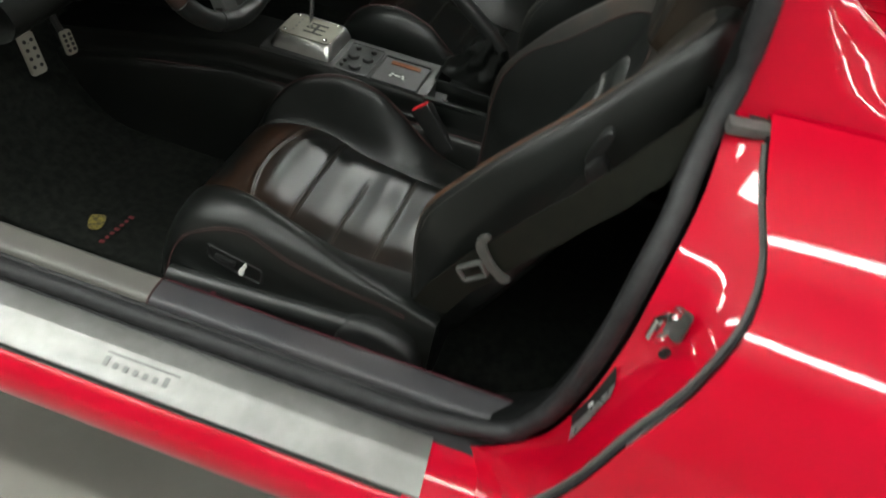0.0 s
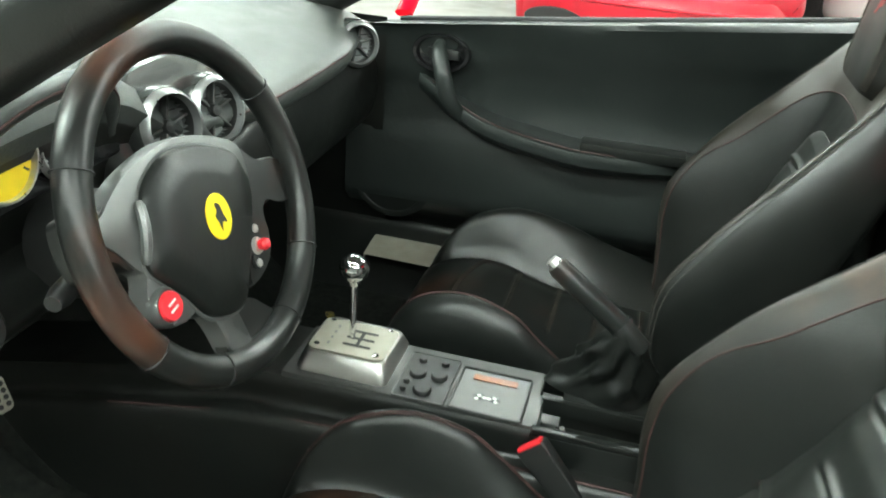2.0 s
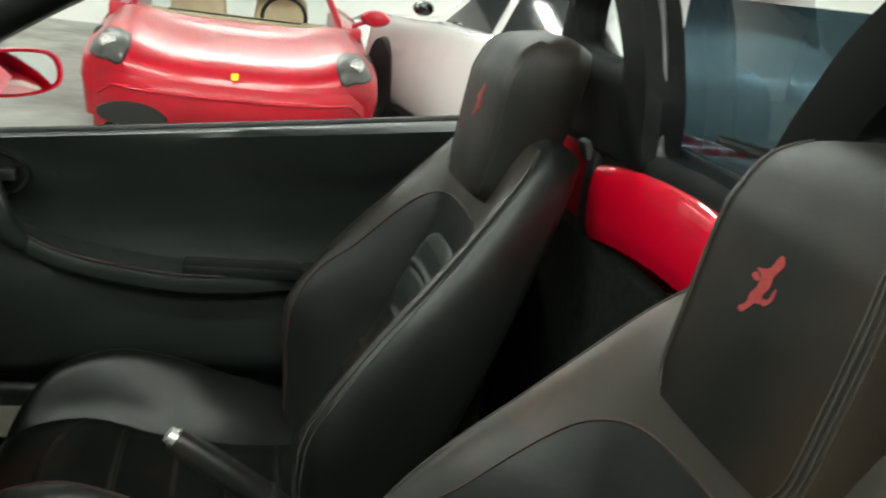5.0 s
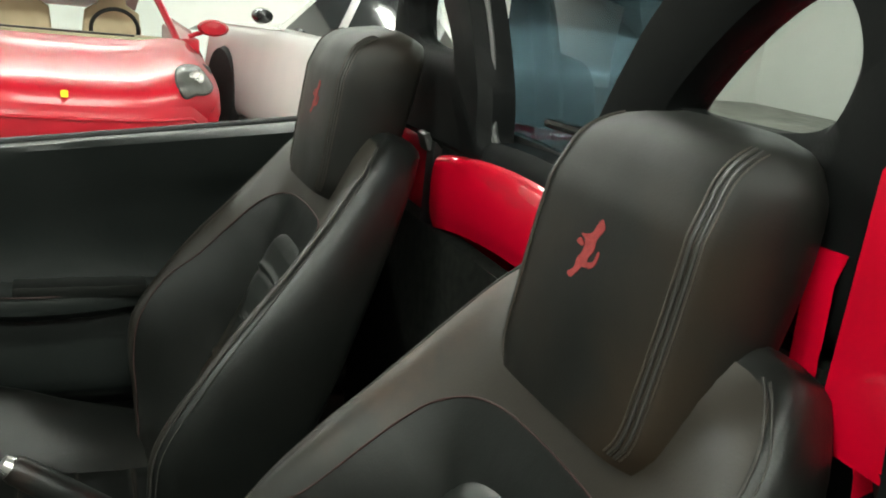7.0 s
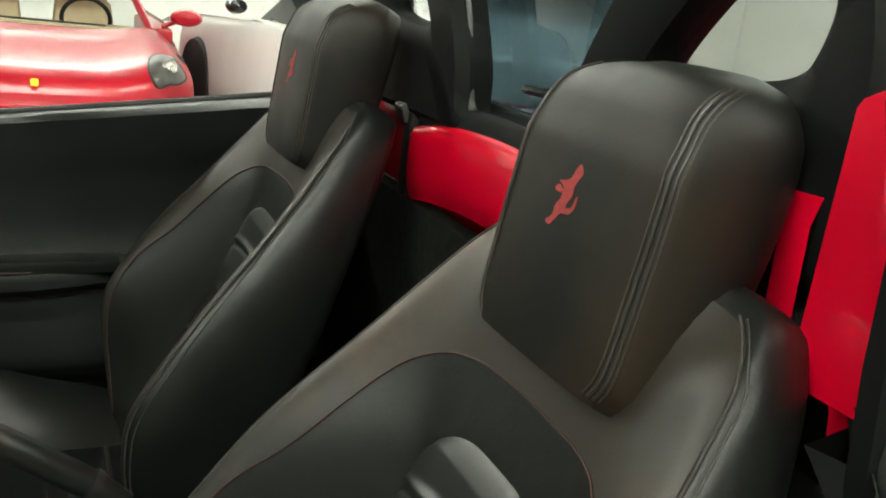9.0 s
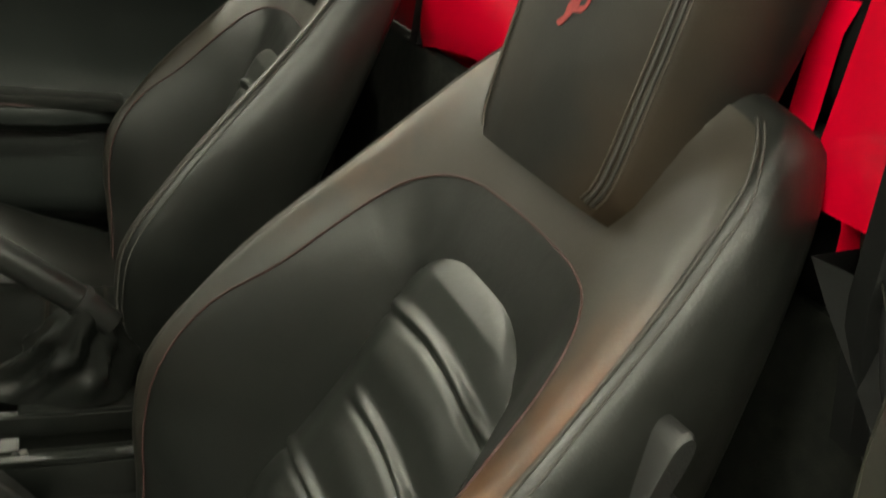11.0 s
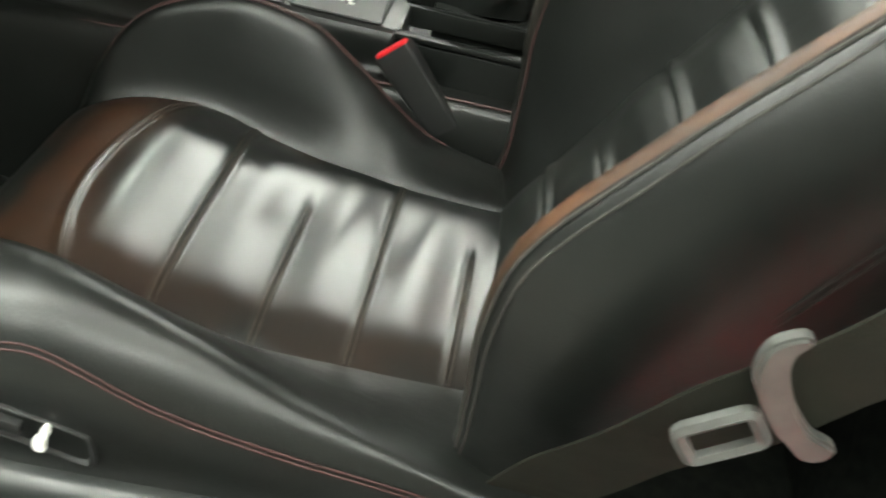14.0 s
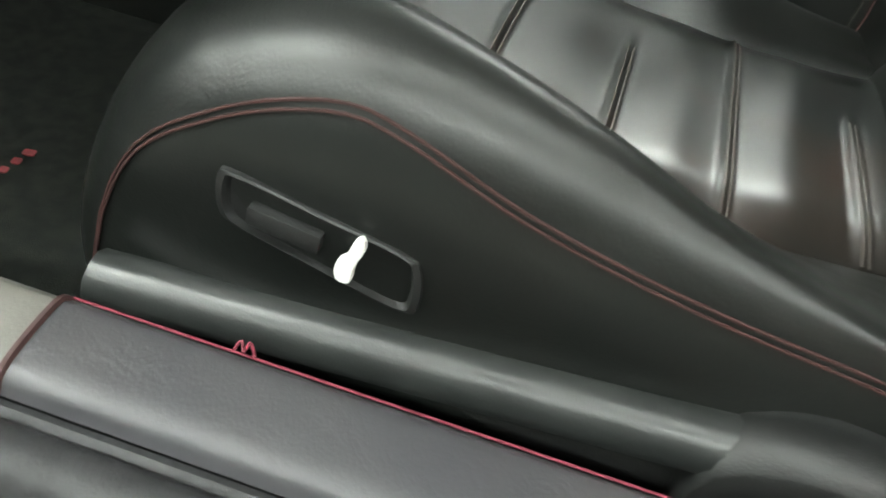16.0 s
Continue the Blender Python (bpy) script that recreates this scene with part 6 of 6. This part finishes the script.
# cabin: pillars, glass, seats, shelf
ws = [[(x, 1.22 + 0.10 * (x / 0.7) ** 2 + 0.62 * f, 0.86 + 0.36 * f - 0.02 * (x / 0.7) ** 2) for x in [(-0.74 + 1.48 * k / 16) * (1 - 0.18 * f) for k in range(17)]] for f in (0, 0.33, 0.66, 1)]
part("windscreen", loft(ws, False), PANE, RC, "clear windscreen").visible_shadow = False
for s in (1, -1):
    part("pillar", tube([(s * 0.76, 1.30, 0.86), (s * 0.69, 1.6, 1.04), (s * 0.61, 1.94, 1.22)], 0.028, 10), RED_DUSTY, RC)
    part("seat", loft([[(s * 0.34 + x * w, y, z) for x, y in rounded(1, 0.14, 0.05)] for y0, z, w in ((0, 0.55, 0.42), (0, 0.8, 0.46), (0, 0.98, 0.42), (0, 1.04, 0.22), (0, 1.16, 0.20), (0, 1.18, 0.12)) for y in ()] or [[(s * 0.34 + x * w, 2.15 + (z - 0.5) * 0.35 + y, z) for x, y in rounded(1, 0.14, 0.05)] for z, w in ((0.5, 0.42), (0.8, 0.46), (0.98, 0.42), (1.04, 0.22), (1.14, 0.20), (1.17, 0.12))]), CREAM, RC, "cream leather seat")
    part("door_top", box(min(s * 0.78, s * 0.92), max(s * 0.78, s * 0.92), 1.3, 2.9, 0.6, 0.89, 0.03), RED_DUSTY, RC)
part("roof", loft([[(x, y, z - 0.03 * (x / 0.6) ** 2) for x in [-0.6 + 1.2 * k / 12 for k in range(13)]] for y, z in ((1.84, 1.215), (2.2, 1.235), (2.7, 1.21), (3.6, 0.98), (4.3, 0.9))], False), RED_DUSTY, RC, "red roof")
part("dashboard", box(-0.70, 0.70, 1.35, 1.62, 0.70, 0.865, 0.04), CREAM, RC, "cream dashboard")
part("steering_wheel", moved(tube([(0.17 * math.cos(a), 0.17 * math.sin(a), 0) for a in [2 * math.pi * k / 28 for k in range(28)]], 0.016, 8, closed=True), facing((0.34, 1.72, 0.88), (0, 0.9, 0.4))), BLACK_INK, RC)
part("wiper", tube([(-0.5, 1.22, 0.885), (0.1, 1.17, 0.885), (0.45, 1.20, 0.883)], 0.008, 6), BLACK_INK, RC)

for ob in RC.children:
    if ob.name.split(".")[0] in ("windscreen", "pillar", "seat", "door_top", "roof", "dashboard", "steering_wheel", "wiper", "wing_mirror", "mirror_arm"):
        ob.location.z = -0.09

WCAR = thing("white_car", "white saloon car parked with its side in view", "car", at=(1.49, 4.89, G))
WCAR.rotation_euler = (0, 0, radians(10))
WS = [(0.0, 0.30), (0.05, 0.22), (-0.01, 0.55), (0.0, 0.80), (0.05, 0.93)]
prof = spline([(0.10, 0.16), (0.0, 0.24), (-0.02, 0.45), (0.0, 0.70), (0.03, 0.88), (0.06, 0.93)], 20)
part("flank", loft([[(x + bow, y, z * hs) for x, z in prof] for y, bow, hs in ((-1.5, 0.08, 1.02), (-0.5, 0.0, 1.02), (0.6, 0.0, 1.0), (1.6, 0.01, 0.97), (2.2, 0.05, 0.93), (2.6, 0.16, 0.88), (2.85, 0.4, 0.80))], False), WHITE_PAINT, WCAR, "glossy white flank")
part("far_flank", loft([[(1.8 - x - bow, y, z * hs) for x, z in prof] for y, bow, hs in ((-1.5, 0.08, 1.02), (-0.5, 0.0, 1.02), (0.6, 0.0, 1.0), (1.6, 0.01, 0.97), (2.2, 0.05, 0.93), (2.6, 0.16, 0.88), (2.85, 0.4, 0.80))], False), WHITE_PAINT, WCAR, "glossy white flank")
part("tail", loft([[(x, y, z) for x in (0.12, 0.5, 0.9, 1.3, 1.68)] for y, z in ((-1.1, 1.40), (-1.75, 1.0), (-1.85, 0.85), (-1.86, 0.5), (-1.78, 0.2))], False), WHITE_PAINT, WCAR, "white tail")
part("bonnet", loft([[(0.05 + 1.7 * k / 8, y, z + 0.05 * math.sin(math.pi * k / 8)) for k in range(9)] for y, z in ((0.7, 0.93), (1.6, 0.90), (2.4, 0.84), (2.85, 0.74))], False), WHITE_PAINT, WCAR)
part("cabin", loft([[(x, y, z) for x, z in ((0.05, 0.92), (0.22, 1.30), (0.34, 1.44), (0.9, 1.50), (1.5, 1.44), (1.75, 0.92))] for y in (-1.5, -0.6, 0.1)] + [[(x, y, z) for x, z in ((0.05, 0.92), (0.24, 1.22), (0.40, 1.30), (0.9, 1.33), (1.4, 1.30), (1.75, 0.92))] for y in (0.35,)] + [[(x, y, z) for x, z in ((0.06, 0.92), (0.2, 0.94), (0.40, 0.95), (0.9, 0.96), (1.4, 0.95), (1.74, 0.92))] for y in (0.95,)], False), WHITE_PAINT, WCAR, "white cabin")
for y0, y1 in ((-1.2, -0.42), (-0.34, 0.50)):
    part("side_window", loft([[(0.052 + 0.17 * f / 0.38 * 1.0 - 0.006, y, 0.93 + f) for y in (y0 + 0.02, y1 - (0.45 * f / 0.36 if y1 > 0 else 0.02))] for f in (0.03, 0.2, 0.36)], False), GLASS_DARK, WCAR, "dark side window")
wheel(WCAR, (0.09, 1.62, 0.36), 0.36, 0.23, (-1, 0, 0))
wheel(WCAR, (0.09, -1.15, 0.36), 0.36, 0.23, (-1, 0, 0))
part("mirror", lathe([(0.0, -0.10), (0.7, -0.08), (1.0, 0.0), (0.8, 0.06), (0.0, 0.07)], pose(-0.09, 0.55, 1.03, 90, 0, 0) @ Matrix.Diagonal((0.075, 0.058, 1, 1)), 24), GLOSS_BLACK, WCAR, "black wing mirror")
part("door_handle", box(-0.03, 0.0, -0.5, -0.36, 0.80, 0.825, 0.006), WHITE_PAINT, WCAR)
part("sill_line", box(0.0, 0.06, -0.85, 1.2, 0.17, 0.22, 0.01), PLASTIC, WCAR)
